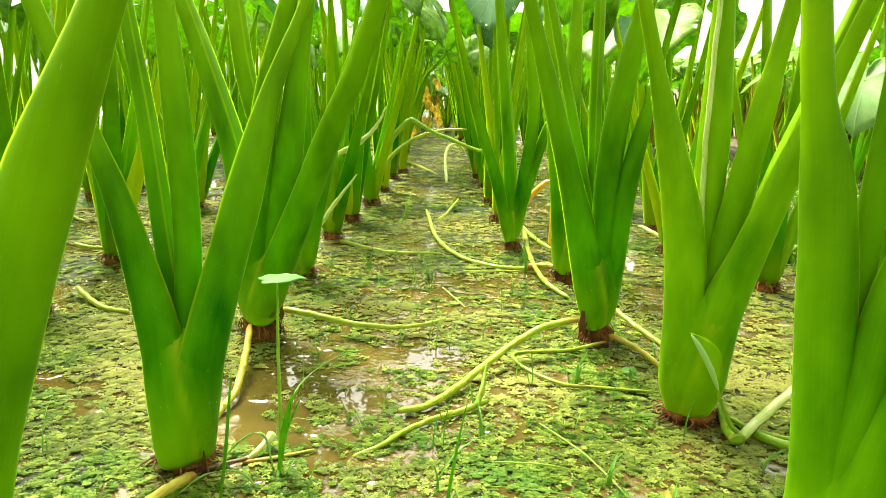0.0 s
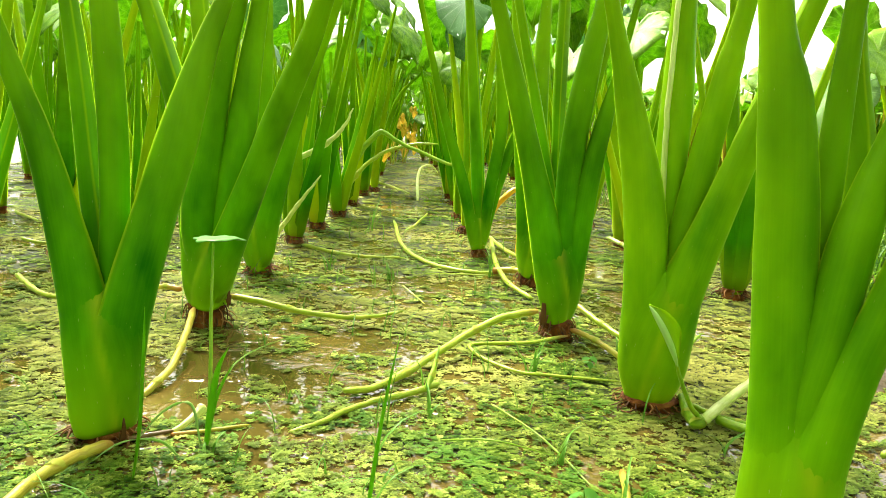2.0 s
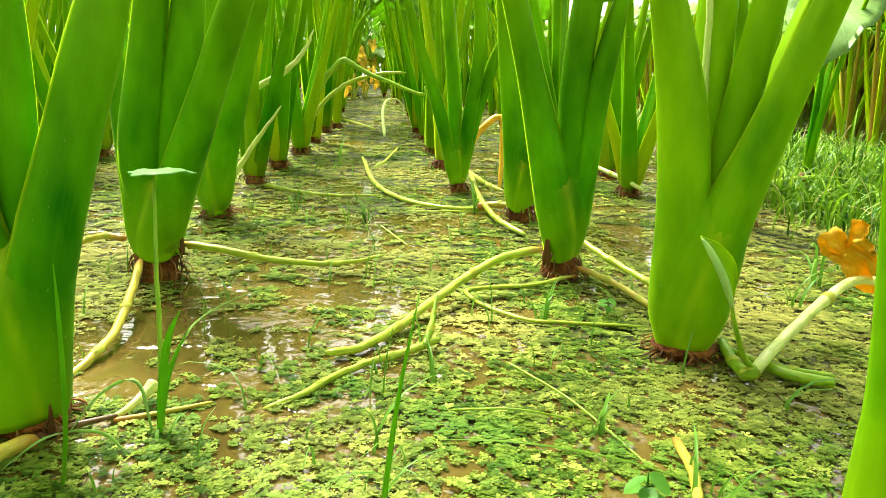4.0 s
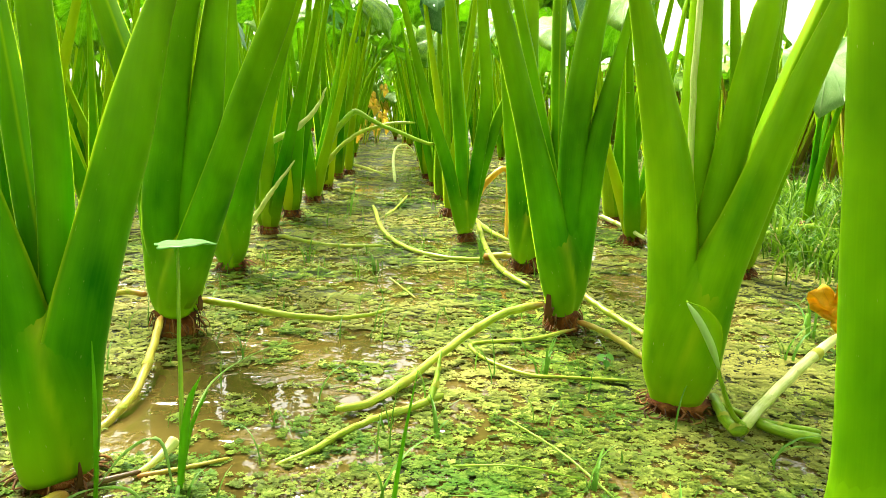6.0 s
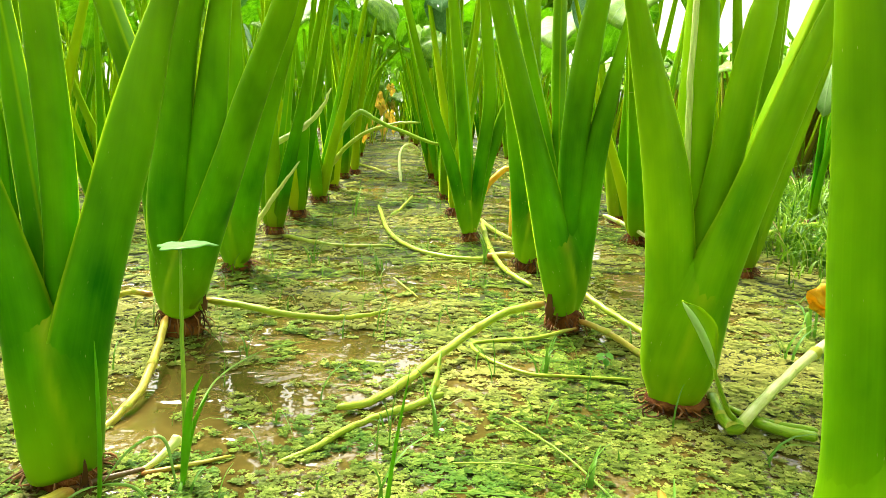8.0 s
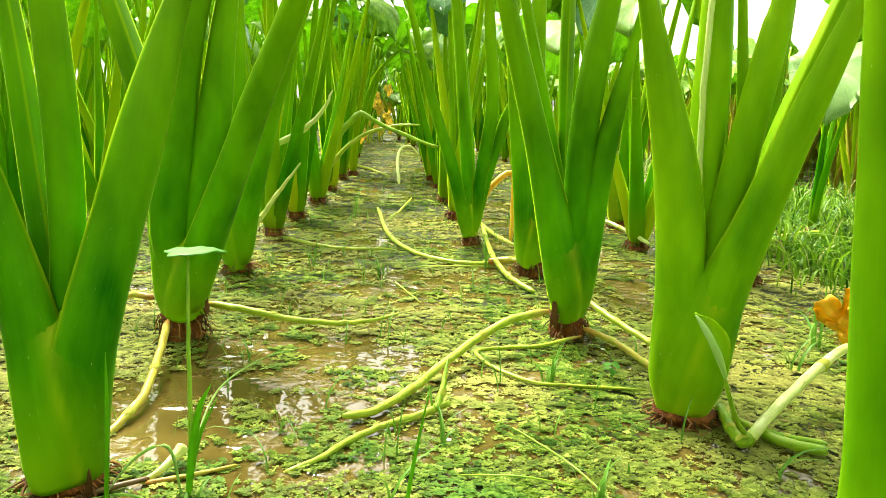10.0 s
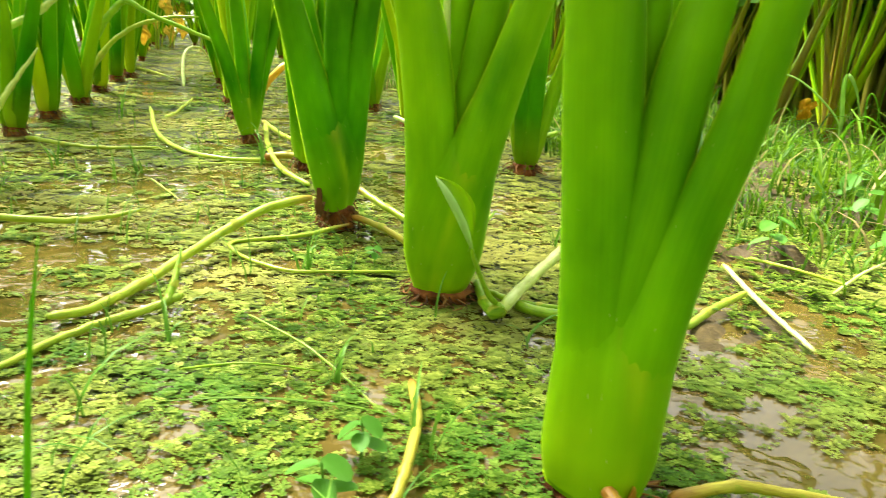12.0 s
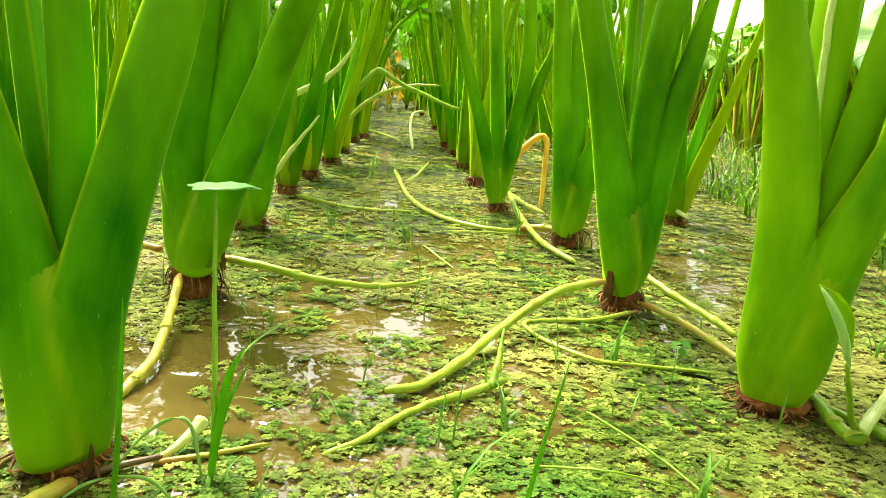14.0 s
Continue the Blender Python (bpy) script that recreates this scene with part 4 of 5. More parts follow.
plant_f = taro("small taro plant with pale narrow base and thin stalks", 0.095, 2.557, [
    [(-0.012, 0.006, 0.032, 0.035), (-0.057, -0.014, 0.235, 0.047), (-0.108, -0.023, 0.389, 0.039), (-0.157, -0.032, 0.539, 0.032), (-0.196, -0.041, 0.686, 0.025)],
    [(-0.004, -0.006, 0.032, 0.039), (-0.015, 0.023, 0.292, 0.056), (-0.047, 0.046, 0.581, 0.049), (-0.082, 0.069, 0.863, 0.038)],
    [(0.012, 0.014, 0.033, 0.035), (0.03, -0.009, 0.237, 0.044), (0.058, -0.019, 0.487, 0.044), (0.037, -0.03, 0.743, 0.037)],
    [(0.012, 0.018, 0.032, 0.035), (0.046, 0.013, 0.215, 0.037), (0.094, 0.025, 0.41, 0.043), (0.135, 0.032, 0.526, 0.028), (0.163, 0.041, 0.677, 0.026)],
], [1.16, 1.1, 1.04, 0.98], 0.026, 0.034, 7, foot=(0.16, 270, 300))
plant_n = taro("dark green taro plant standing behind another on its tuber", 0.28, 2.125, [
    [(-0.004, -0.006, 0.032, 0.069), (-0.015, 0.014, 0.236, 0.076), (-0.019, 0.027, 0.454, 0.073), (-0.017, 0.036, 0.596, 0.059)],
    [(0.012, 0.01, 0.034, 0.062), (0.025, -0.011, 0.181, 0.071), (0.08, -0.021, 0.347, 0.052), (0.117, -0.031, 0.517, 0.044)],
    [(-0.012, 0.014, 0.032, 0.062), (-0.031, 0.0, 0.236, 0.058), (-0.059, 0.0, 0.452, 0.049), (-0.074, 0.0, 0.589, 0.043)],
], [0.98, 1.16, 1.1], 0.036, 0.05, 8, foot=(0.19, 280, 240))
plant_h = taro("large taro plant leaning outward with a split orange base", 0.5, 0.64, [
    [(0.01, 0.006, 0.009, 0.078), (0.009, 0.009, 0.146, 0.068), (0.003, 0.013, 0.251, 0.067), (-0.008, 0.015, 0.36, 0.065), (-0.015, 0.015, 0.43, 0.062), (-0.029, 0.015, 0.523, 0.054), (-0.044, 0.015, 0.585, 0.037), (-0.054, 0.015, 0.642, 0.034), (-0.06, 0.015, 0.688, 0.031)],
    [(0.034, 0.01, 0.008, 0.078), (0.027, -0.004, 0.177, 0.05), (0.038, -0.006, 0.28, 0.05), (0.049, -0.007, 0.375, 0.048), (0.062, -0.008, 0.441, 0.04), (0.078, -0.01, 0.5, 0.034)],
    [(0.03, 0.012, 0.008, 0.075), (0.018, 0.022, 0.18, 0.058), (0.02, 0.028, 0.32, 0.044), (0.030, 0.029, 0.43, 0.034), (0.033, 0.03, 0.55, 0.026), (0.035, 0.03, 0.63, 0.022)],
    [(0.034, 0.014, 0.008, 0.07), (0.07, 0.08, 0.2, 0.05), (0.112, 0.135, 0.36, 0.044), (0.111, 0.14, 0.47, 0.032), (0.092, 0.14, 0.575, 0.022)],
    [(0.026, -0.006, 0.008, 0.086), (0.039, -0.013, 0.133, 0.068), (0.061, -0.024, 0.242, 0.048), (0.085, -0.034, 0.339, 0.042), (0.102, -0.044, 0.443, 0.035)],
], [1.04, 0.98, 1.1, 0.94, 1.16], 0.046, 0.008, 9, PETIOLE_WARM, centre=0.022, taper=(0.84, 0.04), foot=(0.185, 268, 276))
plant_z = taro("large taro plant with a thick stalk leaning over the lane", -0.3, 0.25, [
    [(0.004, -0.006, 0, 0.077), (0.022, 0.02, 0.25, 0.062), (0.062, 0.035, 0.42, 0.058), (0.096, 0.04, 0.522, 0.054), (0.130, 0.041, 0.598, 0.040), (0.162, 0.043, 0.67, 0.028)],
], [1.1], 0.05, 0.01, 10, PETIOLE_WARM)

# ---- runners and fallen stems ----
runner([(0.036, 0.053, 0.06), (0.128, 0.038, 0.055), (0.21, 0.04, 0.04), (0.301, 0.059, 0.03), (0.367, 0.099, 0.025), (0.429, 0.15, 0.03)], 0.016, plant_b, RUNNER, 5, 0.4)
runner([(0.011, -0.08, 0.06), (0.052, -0.214, 0.04), (0.082, -0.341, 0.02), (0.08, -0.413, 0.008), (0.070, -0.462, -0.004)], 0.015, plant_b, RUNNER_RED, 7, 0.8)
runner([(-0.087, 0.075, 0.06), (-0.143, 0.087, 0.06), (-0.22, 0.099, 0.03)], 0.014, plant_b, RUNNER_RED, 6, 0.7)
runner([(-0.048, -0.08, 0.08), (-0.121, -0.115, 0.07), (-0.183, -0.171, 0.05), (-0.243, -0.267, 0.03), (-0.303, -0.386, 0.015), (-0.349, -0.461, 0.01), (-0.391, -0.498, 0.015)], 0.0165, plant_g, RUNNER, 5, 0.75)
runner([(0.024, -0.046, 0.02), (-0.067, -0.096, 0.01), (-0.182, -0.131, 0.008), (-0.184, -0.183, 0.008), (-0.149, -0.242, 0.008), (-0.09, -0.294, 0.008), (-0.02, -0.301, 0.008), (0.108, -0.302, 0.008)], 0.008, plant_g, RUNNER, 6, 0.6)
runner([(0.032, -0.025, 0.03), (0.086, -0.066, 0.02), (0.130, -0.165, 0.012), (0.165, -0.245, 0.004)], 0.013, plant_g, RUNNER_RED, 7, 0.9)
runner([(0.052, 0.099, 0.06), (0.103, 0.013, 0.04), (0.161, -0.066, 0.02), (0.190, -0.105, 0.008)], 0.014, plant_g, RUNNER, 6, 0.9)
runner([(-0.14, 0.598, 0.04), (-0.111, 0.168, 0.03), (-0.065, -0.1, 0.02), (-0.001, -0.234, 0.01)], 0.016, plant_n, RUNNER, 5, 0.8)
runner([(0.032, 0.325, 0.03), (0.096, 0.107, 0.02), (0.152, -0.064, 0.02)], 0.016, plant_f, RUNNER, 5, 0.7)
runner([(0.066, 0.024, 0.02), (0.057, -0.065, 0.02), (0.06, -0.108, 0.02), (0.072, -0.11, 0.03)], 0.016, plant_e, RUNNER_GREEN, 6, 1.3)
runner([(0.067, -0.108, 0.02), (0.149, -0.013, 0.045), (0.253, 0.097, 0.07), (0.337, 0.172, 0.085), (0.399, 0.195, 0.078)], 0.0175, plant_e, RUNNER_PALE, 7, 0.9, 1)
runner([(0.104, -0.066, 0.015), (0.134, -0.096, 0.015), (0.179, -0.115, 0.015)], 0.016, plant_e, RUNNER_GREEN, 5, 1.0, 0)
runner([(0.066, 0.006, 0.015), (0.114, -0.059, 0.015), (0.193, -0.083, 0.012)], 0.01, plant_e, RUNNER_GREEN, 6, 0.9)
tagged(runner([(0.094, 1.111, 0.02), (0.049, 1.078, 0.01), (-0.022, 1.014, 0.008), (-0.078, 0.922, 0.006), (-0.116, 0.89, 0.0)], 0.0125, None, RUNNER_FREE, 8, 0.5, name="fallen_stem"), "yellow-green stem lying on the floating fern", "plant stem")
tagged(runner([(0.073, 1.091, 0.012), (0.081, 1.125, 0.04), (0.086, 1.163, 0.075)], 0.013, None, RUNNER_GREEN, 14, 0.2, name="young_shoot"), "pointed green shoot rising from a fallen stem", "plant stem")
tagged(runner([(-0.549, 2.499, 0.01), (-0.417, 2.402, 0.008), (-0.295, 2.36, 0.008), (-0.154, 2.389, 0.008)], 0.014, None, RUNNER_FREE, 8, 0.5, name="runner"), "thin yellow-green runner across the water", "plant stem")
tagged(runner([(-0.315, 3.176, 0.03), (-0.203, 2.664, 0.01), (-0.09, 2.369, 0.008), (0.046, 2.235, 0.008), (0.186, 2.228, 0.008)], 0.015, None, RUNNER_FREE, 10, 0.9, name="runner"), "curved yellow-green runner on the water", "plant stem")
tagged(runner([(0.588, 2.745, 0.08), (0.654, 2.644, 0.06), (0.708, 2.514, 0.04)], 0.016, None, RUNNER_PALE, 8, 0.8, name="fallen_stem"), "pale fallen stem propped over the mud", "plant stem")
tagged(runner([(1.082, 2.511, 0.06), (1.227, 2.646, 0.07), (1.394, 2.698, 0.08)], 0.02, None, RUNNER_GREEN, 8, 1.2, name="fallen_stem"), "green cut stem lying in the bank grass", "plant stem")
tagged(runner([(-0.051, 2.154, 0.005), (0.066, 2.185, 0.005), (0.186, 2.201, 0.005)], 0.006, None, RUNNER_FREE, 8, 0.6, name="runner"), "thin straight runner on the water", "plant stem")
tagged(runner([(-0.087, 1.887, 0.02), (-0.052, 1.84, 0.01), (-0.007, 1.752, 0.005)], 0.005, None, RUNNER_FREE, 8, 0.5, name="runner"), "thin short runner on the water", "plant stem")
tagged(runner([(0.382, 0.856, 0.005), (0.37, 0.741, 0.02), (0.346, 0.652, 0.02), (0.328, 0.613, 0.01)], 0.011, None, RUNNER_RED, 9, 0.9, name="fallen_stem"), "yellow stem with a reddish end on the mud", "plant stem")
tagged(runner([(0.796, 0.981, 0.01), (0.867, 1.029, 0.02), (0.96, 1.094, 0.02)], 0.013, None, RUNNER_FREE, 6, 0.8, name="fallen_stem"), "yellow-green stem lying on the mud", "plant stem")
tagged(runner([(1.005, 1.24, 0.02), (0.959, 1.036, 0.015), (0.939, 0.891, 0.01)], 0.009, None, RUNNER_PALE, 6, 0.8, name="fallen_stem"), "straight pale straw-coloured stem on the mud", "plant stem")
tagged(runner([(1.102, 1.309, 0.01), (1.128, 1.209, 0.02), (1.195, 1.142, 0.01)], 0.007, None, RUNNER_FREE, 6, 0.7, name="runner"), "thin yellow runner over the mud", "plant stem")
tagged(runner([(-0.983, 5.743, 0.01), (-0.712, 5.299, 0.01), (-0.456, 4.732, 0.01)], 0.022, None, RUNNER_FREE, 7, 0.6, name="runner"), "yellow-green runner far along the lane", "plant stem")
tagged(runner([(-0.245, 3.074, 0.005), (-0.228, 3.242, 0.005), (-0.204, 3.549, 0.03)], 0.016, None, RUNNER_FREE, 7, 0.5, name="runner"), "short runner on the water", "plant stem")
tagged(runner([(-0.284, 0.836, 0.004), (-0.270, 0.850, 0.010), (-0.257, 0.872, 0.020), (-0.249, 0.890, 0.030)], 0.0065, None, RUNNER_PALE, 9, 2.8, 0, name="fallen_stem"), "pale green broken stem end flaring on the mud", "plant stem")
tagged(runner([(-0.276, 0.834, 0.005), (-0.234, 0.858, 0.005), (-0.179, 0.894, 0.005)], 0.007, None, RUNNER_RED, 8, 0.6, name="fallen_stem"), "thin orange stem half sunk in the mud", "plant stem")
runner([(0.044, -0.05, 0.012), (0.041, -0.082, 0.022), (0.031, -0.12, 0.025), (0.023, -0.172, 0.025), (0.02, -0.232, 0.022), (0.017, -0.30, 0.01)], 0.0165, plant_a, RUNNER_RED, 7, 0.9, 1)
tagged(runner([(-1.069, 1.633, 0.03), (-0.94, 1.539, 0.01), (-0.848, 1.513, 0.01)], 0.014, None, RUNNER_FREE, 6, 0.7, name="runner"), "yellow-green runner beside the second row", "plant stem")
tagged(runner([(-1.418, 2.166, 0.02), (-1.359, 2.171, 0.01), (-1.295, 2.187, 0.01)], 0.013, None, RUNNER_FREE, 6, 0.7, name="runner"), "yellow-green runner beside the second row", "plant stem")
tagged(runner([(-1.825, 2.722, 0.02), (-1.651, 2.606, 0.01)], 0.014, None, RUNNER_FREE, 6, 0.7, name="runner"), "yellow-green runner beside the second row", "plant stem")
tagged(runner([(-0.228, 0.86, 0.02), (-0.243, 0.96, 0.052), (-0.246, 1.06, 0.058), (-0.228, 1.22, 0.042), (-0.191, 1.365, 0.012)], 0.0034, None, GRASS_PALE, 5, 0.5, 0, name="grass_leaf"), "single pale arching grass leaf over the pool", "grass")
tagged(runner([(0.115, 0.909, 0.002), (0.196, 0.862, 0.03), (0.28, 0.88, 0.008)], 0.003, None, RUNNER_GREEN, 5, 0.6, 0, name="grass_leaf"), "single arching green grass stem on the fern", "grass")
tagged(runner([(0.189, 1.006, 0.03), (0.268, 0.926, 0.015), (0.339, 0.798, 0.0)], 0.0035, None, RUNNER_GREEN, 5, 0.8, 0, name="grass_leaf"), "single straight green grass stem on the fern", "grass")
tagged(runner([(2.02, 2.75, 0.045), (2.046, 2.75, 0.059), (2.109, 2.75, 0.229), (2.163, 2.75, 0.373), (2.215, 2.75, 0.514), (2.26, 2.75, 0.64)], 0.028, None, RUNNER_GREEN, 3, 0.7, 0, name="leaning_stalk"), "pale green stalk leaning before the withered stand", "plant stem")
tagged(runner([(1.832, 2.586, 0.075), (1.892, 2.305, 0.078), (1.85, 1.99, 0.07)], 0.026, None, RUNNER_BROWN, 4, 0.8, 1, name="fallen_stem"), "brownish dead stem lying in the bank grass", "plant stem")
tagged(runner([(1.128, 1.104, 0.012), (1.244, 1.182, 0.02), (1.383, 1.277, 0.012)], 0.006, None, RUNNER_PALE, 4, 0.7, 0, name="fallen_stem"), "thin pale stem lying on the mud", "plant stem")
tagged(runner([(-0.352, 0.785, 0.002), (-0.312, 0.812, 0.008), (-0.275, 0.842, 0.008)], 0.008, None, RUNNER_BROWN, 6, 0.8, 1, name="rhizome"), "dark brown rhizome half sunk in the mud", "plant stem")
# outer sheaths and split feet
DEAD_SHEATH = plain("dead_sheath", (0.03, 0.012, 0.004), (0.16, 0.07, 0.02), 0.6, 60, 0.1)
ORANGE_SHEATH = plain("split_sheath", (0.40, 0.14, 0.01), (0.62, 0.30, 0.03), 0.5, 60, 0.2)
sheath(plant_g, 0.000, 0.049, 0.030, 0.115, 228, 16, DEAD_SHEATH, "dark dead split sheath")
sheath(plant_b, 0.006, 0.055, 0.050, 0.10, 350, 12, DEAD_SHEATH, "dark dead split sheath")
sheath(plant_h, 0.022, 0.0525, 0.000, 0.035, 284, 11, ORANGE_SHEATH, "split orange-brown sheath")
sheath(plant_a, 0.006, 0.054, 0.000, 0.045, 326, 7, DEAD_SHEATH, "dark dead split sheath")
runner([(0.012, -0.045, 0.03), (0.02, -0.075, 0.022), (0.035, -0.12, 0.012)], 0.013, plant_h, RUNNER_RED, 3, 0.8, 0)
tagged(runner([(0.575, 0.60, 0.012), (0.64, 0.60, 0.02), (0.70, 0.585, 0.016), (0.80, 0.555, 0.01)], 0.012, None, RUNNER_RED, 3, 0.6, name="fallen_stem"), "red-brown and yellow stem lying by the pool", "plant stem")
tagged(runner([(0.30, 0.565, 0.012), (0.345, 0.59, 0.02), (0.40, 0.605, 0.014)], 0.011, None, RUNNER, 4, 0.7, 0, name="fallen_stem"), "short yellow-green stem lying on the mud", "plant stem")
tagged(runner([(-0.652, 2.448, 0.02), (-0.557, 2.434, 0.157), (-0.469, 2.423, 0.274)], 0.019, None, RUNNER_PALE, 5, 0.3, 1, name="young_shoot"), "yellow-green rolled shoot slanting up from a base", "plant stem")
tagged(runner([(-0.66, 2.62, 0.20), (-0.616, 2.57, 0.299), (-0.488, 2.562, 0.38), (-0.422, 2.555, 0.449), (-0.388, 2.548, 0.516)], 0.026, None, RUNNER_PALE, 6, 0.2, 1, name="young_shoot"), "pale rolled leaf curling out over the lane", "plant stem")
tagged(runner([(-0.68, 3.5, 0.0), (-0.626, 3.5, 0.127), (-0.568, 3.5, 0.284), (-0.508, 3.5, 0.37), (-0.459, 3.5, 0.416), (-0.432, 3.5, 0.419), (-0.34, 3.5, 0.371), (-0.099, 3.5, 0.283), (-0.078, 3.5, 0.32)], 0.034, None, RUNNER_GREEN, 7, 0.32, 0, n=30, name="fallen_stem"), "bent green stalk collapsed across the lane", "plant stem")
tagged(runner([(-0.70, 3.7, 0.0), (-0.641, 3.7, 0.136), (-0.51, 3.7, 0.286), (-0.34, 3.7, 0.359), (-0.185, 3.7, 0.375)], 0.026, None, RUNNER_FREE, 8, 0.35, name="fallen_stem"), "bent yellowing stalk collapsed across the lane", "plant stem")

tagged(runner([(-0.36, 4.4, 0.0), (-0.43, 4.9, 0.10), (-0.44, 5.2, 0.16), (-0.38, 5.3, 0.17), (-0.33, 5.3, 0.12)], 0.020, None, RUNNER_PALE, 9, 0.5, 0, name="fallen_stem"), "pale bent dead stem standing in the lane", "plant stem")

# the sprout with one flat young leaf
sprout = thing("taro_sprout", "slender young sprout with one pale flat leaf", "sprout", (-0.216, 0.825, 0))
runner([(0, 0, -0.01), (-0.008, 0.028, 0.09), (-0.022, 0.064, 0.19), (-0.033, 0.098, 0.284)], 0.0068, sprout, RUNNER_GREEN, 4, 0.55, 0, name="stalk")
v, f, u = blade_mesh(0.074, 77, cup=0.15, wave=0.012, rings=4, seg=28)
ob = mesh_object("leaf_blade", v, f, SPROUT, sprout, "pale blue-green young leaf", uvs=u)
ob.matrix_basis = pose(-0.033, 0.098, 0.285, 5, -2, -60)

runner([(-0.004, -0.004, 0.27), (-0.010, -0.004, 0.373), (-0.015, 0.0, 0.517), (-0.014, 0.008, 0.645), (-0.012, 0.016, 0.80)], 0.010, plant_e, RUNNER_PALE, 3, 0.9, 0, name="sheath_margin", label="pale thin margin of a leaf sheath")

# the rolled young leaf that rises from the joint of the runner
runner([(0.076, -0.09, 0.02), (0.046, -0.124, 0.052), (0.016, -0.156, 0.108), (0.004, -0.166, 0.140)], 0.009, plant_e, RUNNER_GREEN, 6, 0.45, 0, name="shoot_stalk")
edge = spline([(-0.047, -0.179, 0.226), (-0.031, -0.182, 0.204), (-0.012, -0.180, 0.172), (0.006, -0.170, 0.133)], 12)
rim = spline([(-0.047, -0.179, 0.226), (-0.018, -0.164, 0.216), (0.008, -0.154, 0.188), (0.009, -0.160, 0.155), (0.007, -0.167, 0.136)], 12)
v, f, u = tube(edge[::3], [0.0014, 0.0042, 0.0052, 0.0048, 0.002], 14, 10)
mesh_object("rolled_leaf", v, f, ROLLED, plant_e, "pale rolled edge of a young leaf", uvs=u)
verts = [edge[i] + (rim[i] - edge[i]) * k / 4 + np.array((0, 0.006, 0.002)) * math.sin(math.pi * k / 4) for i in range(13) for k in range(5)]
faces = [(i * 5 + k, i * 5 + k + 1, i * 5 + k + 6, i * 5 + k + 5) for i in range(12) for k in range(4)]
flap = mesh_object("leaf_flap", verts, faces, SHEATH, plant_e, "green unrolling side of the young leaf", uvs=[(0.2, 0.3)] * len(verts))
thick = flap.modifiers.new("thickness", "SOLIDIFY")
thick.thickness = 0.0015
tagged(runner([(0.600, 1.462, 0.010), (0.628, 1.500, 0.028), (0.655, 1.530, 0.042)], 0.013, None, RUNNER_GREEN, 5, 0.15, 0, name="young_shoot"), "dark green pointed shoot at a runner's end", "plant stem")

# withered leaf bent over at the small plant
runner([(0.012, 0.0, 0.03), (0.017, 0.012, 0.095), (0.060, 0.032, 0.194), (0.140, 0.044, 0.254), (0.146, 0.020, 0.12), (0.144, -0.003, 0.02)], 0.026, plant_f, runner_material("stalk_withered_yellow", (0.80, 0.42, 0.01), (0.95, 0.62, 0.05), (0.50, 0.50, 0.05)), 5, 0.5, 0, name="withered_stalk", label="withered yellow stalk folded over")
dead = thing("withered_leaf", "crumpled orange withered leaf lying beside a stem", "leaf", (0.797, 1.325, 0.046))
ob = blade(dead, (0.0, 0, 0.09), 225, 74, 0.12, BLADE_DEAD[0], 25)
ob2 = thing("withered_leaf", "orange withered leaf in the bank grass", "leaf", (2.08, 2.55, 0.09))
blade(ob2, (0, 0, 0.10), 250, 75, 0.085, BLADE_DEAD[1], -20)
ob2 = thing("withered_leaf", "orange withered leaf in the bank grass", "leaf", (1.97, 1.90, 0.09))
blade(ob2, (0, 0, 0.10), 220, 65, 0.075, BLADE_DEAD[0], 20)

# ---- the other plants of the rows ----


def generic_taro(seed, count, height, low=False, rings=12, seg=11, mat=PETIOLE_FAR, leaf=0.25, spread=0.2, dead=False, width=0.042):
    rnd = random.Random(seed)
    plant = thing("taro_plant", "taro plant with slender green stalks in the row" if not dead else "taro plant with withered brown lower stalks beyond the bank", "taro plant", (0, 0, 0), group="taro plants in rows")
    for k in range(count):
        a = 2 * math.pi * (k + rnd.uniform(-0.3, 0.3)) / count
        out = spread * rnd.uniform(0.35, 1.25)
        top = height * rnd.uniform(0.80, 1.10)
        ca, sa = math.cos(a), math.sin(a)
        w = width * rnd.uniform(0.8, 1.15)
        pts = [(0.008 * ca, 0.008 * sa, 0.02, w * 1.1), (out * 0.2 * ca, out * 0.2 * sa, top * 0.20, w),
               (out * 0.58 * ca, out * 0.58 * sa, top * 0.55, w * 0.58), (out * ca, out * sa, top, 0.014)]
        tip, d = petiole(pts, plant, (0, 0), top - 0.01, PETIOLE_DRY if dead and k % 2 else PETIOLE_FAR if k % 3 == 1 else mat, rings, seg)
        blade(plant, tip, math.degrees(a) + rnd.uniform(-30, 30), rnd.uniform(-5, 45) if dead else rnd.uniform(20, 65), leaf * rnd.uniform(0.75, 1.2), rnd.choice(BLADES_LOW if low else BLADES * 2 + BLADES_WAXY[:1]), rnd.uniform(-15, 15))
    corm(plant, width * 0.62, 0.04, seed, fibres=0 if low else 45)
    return plant


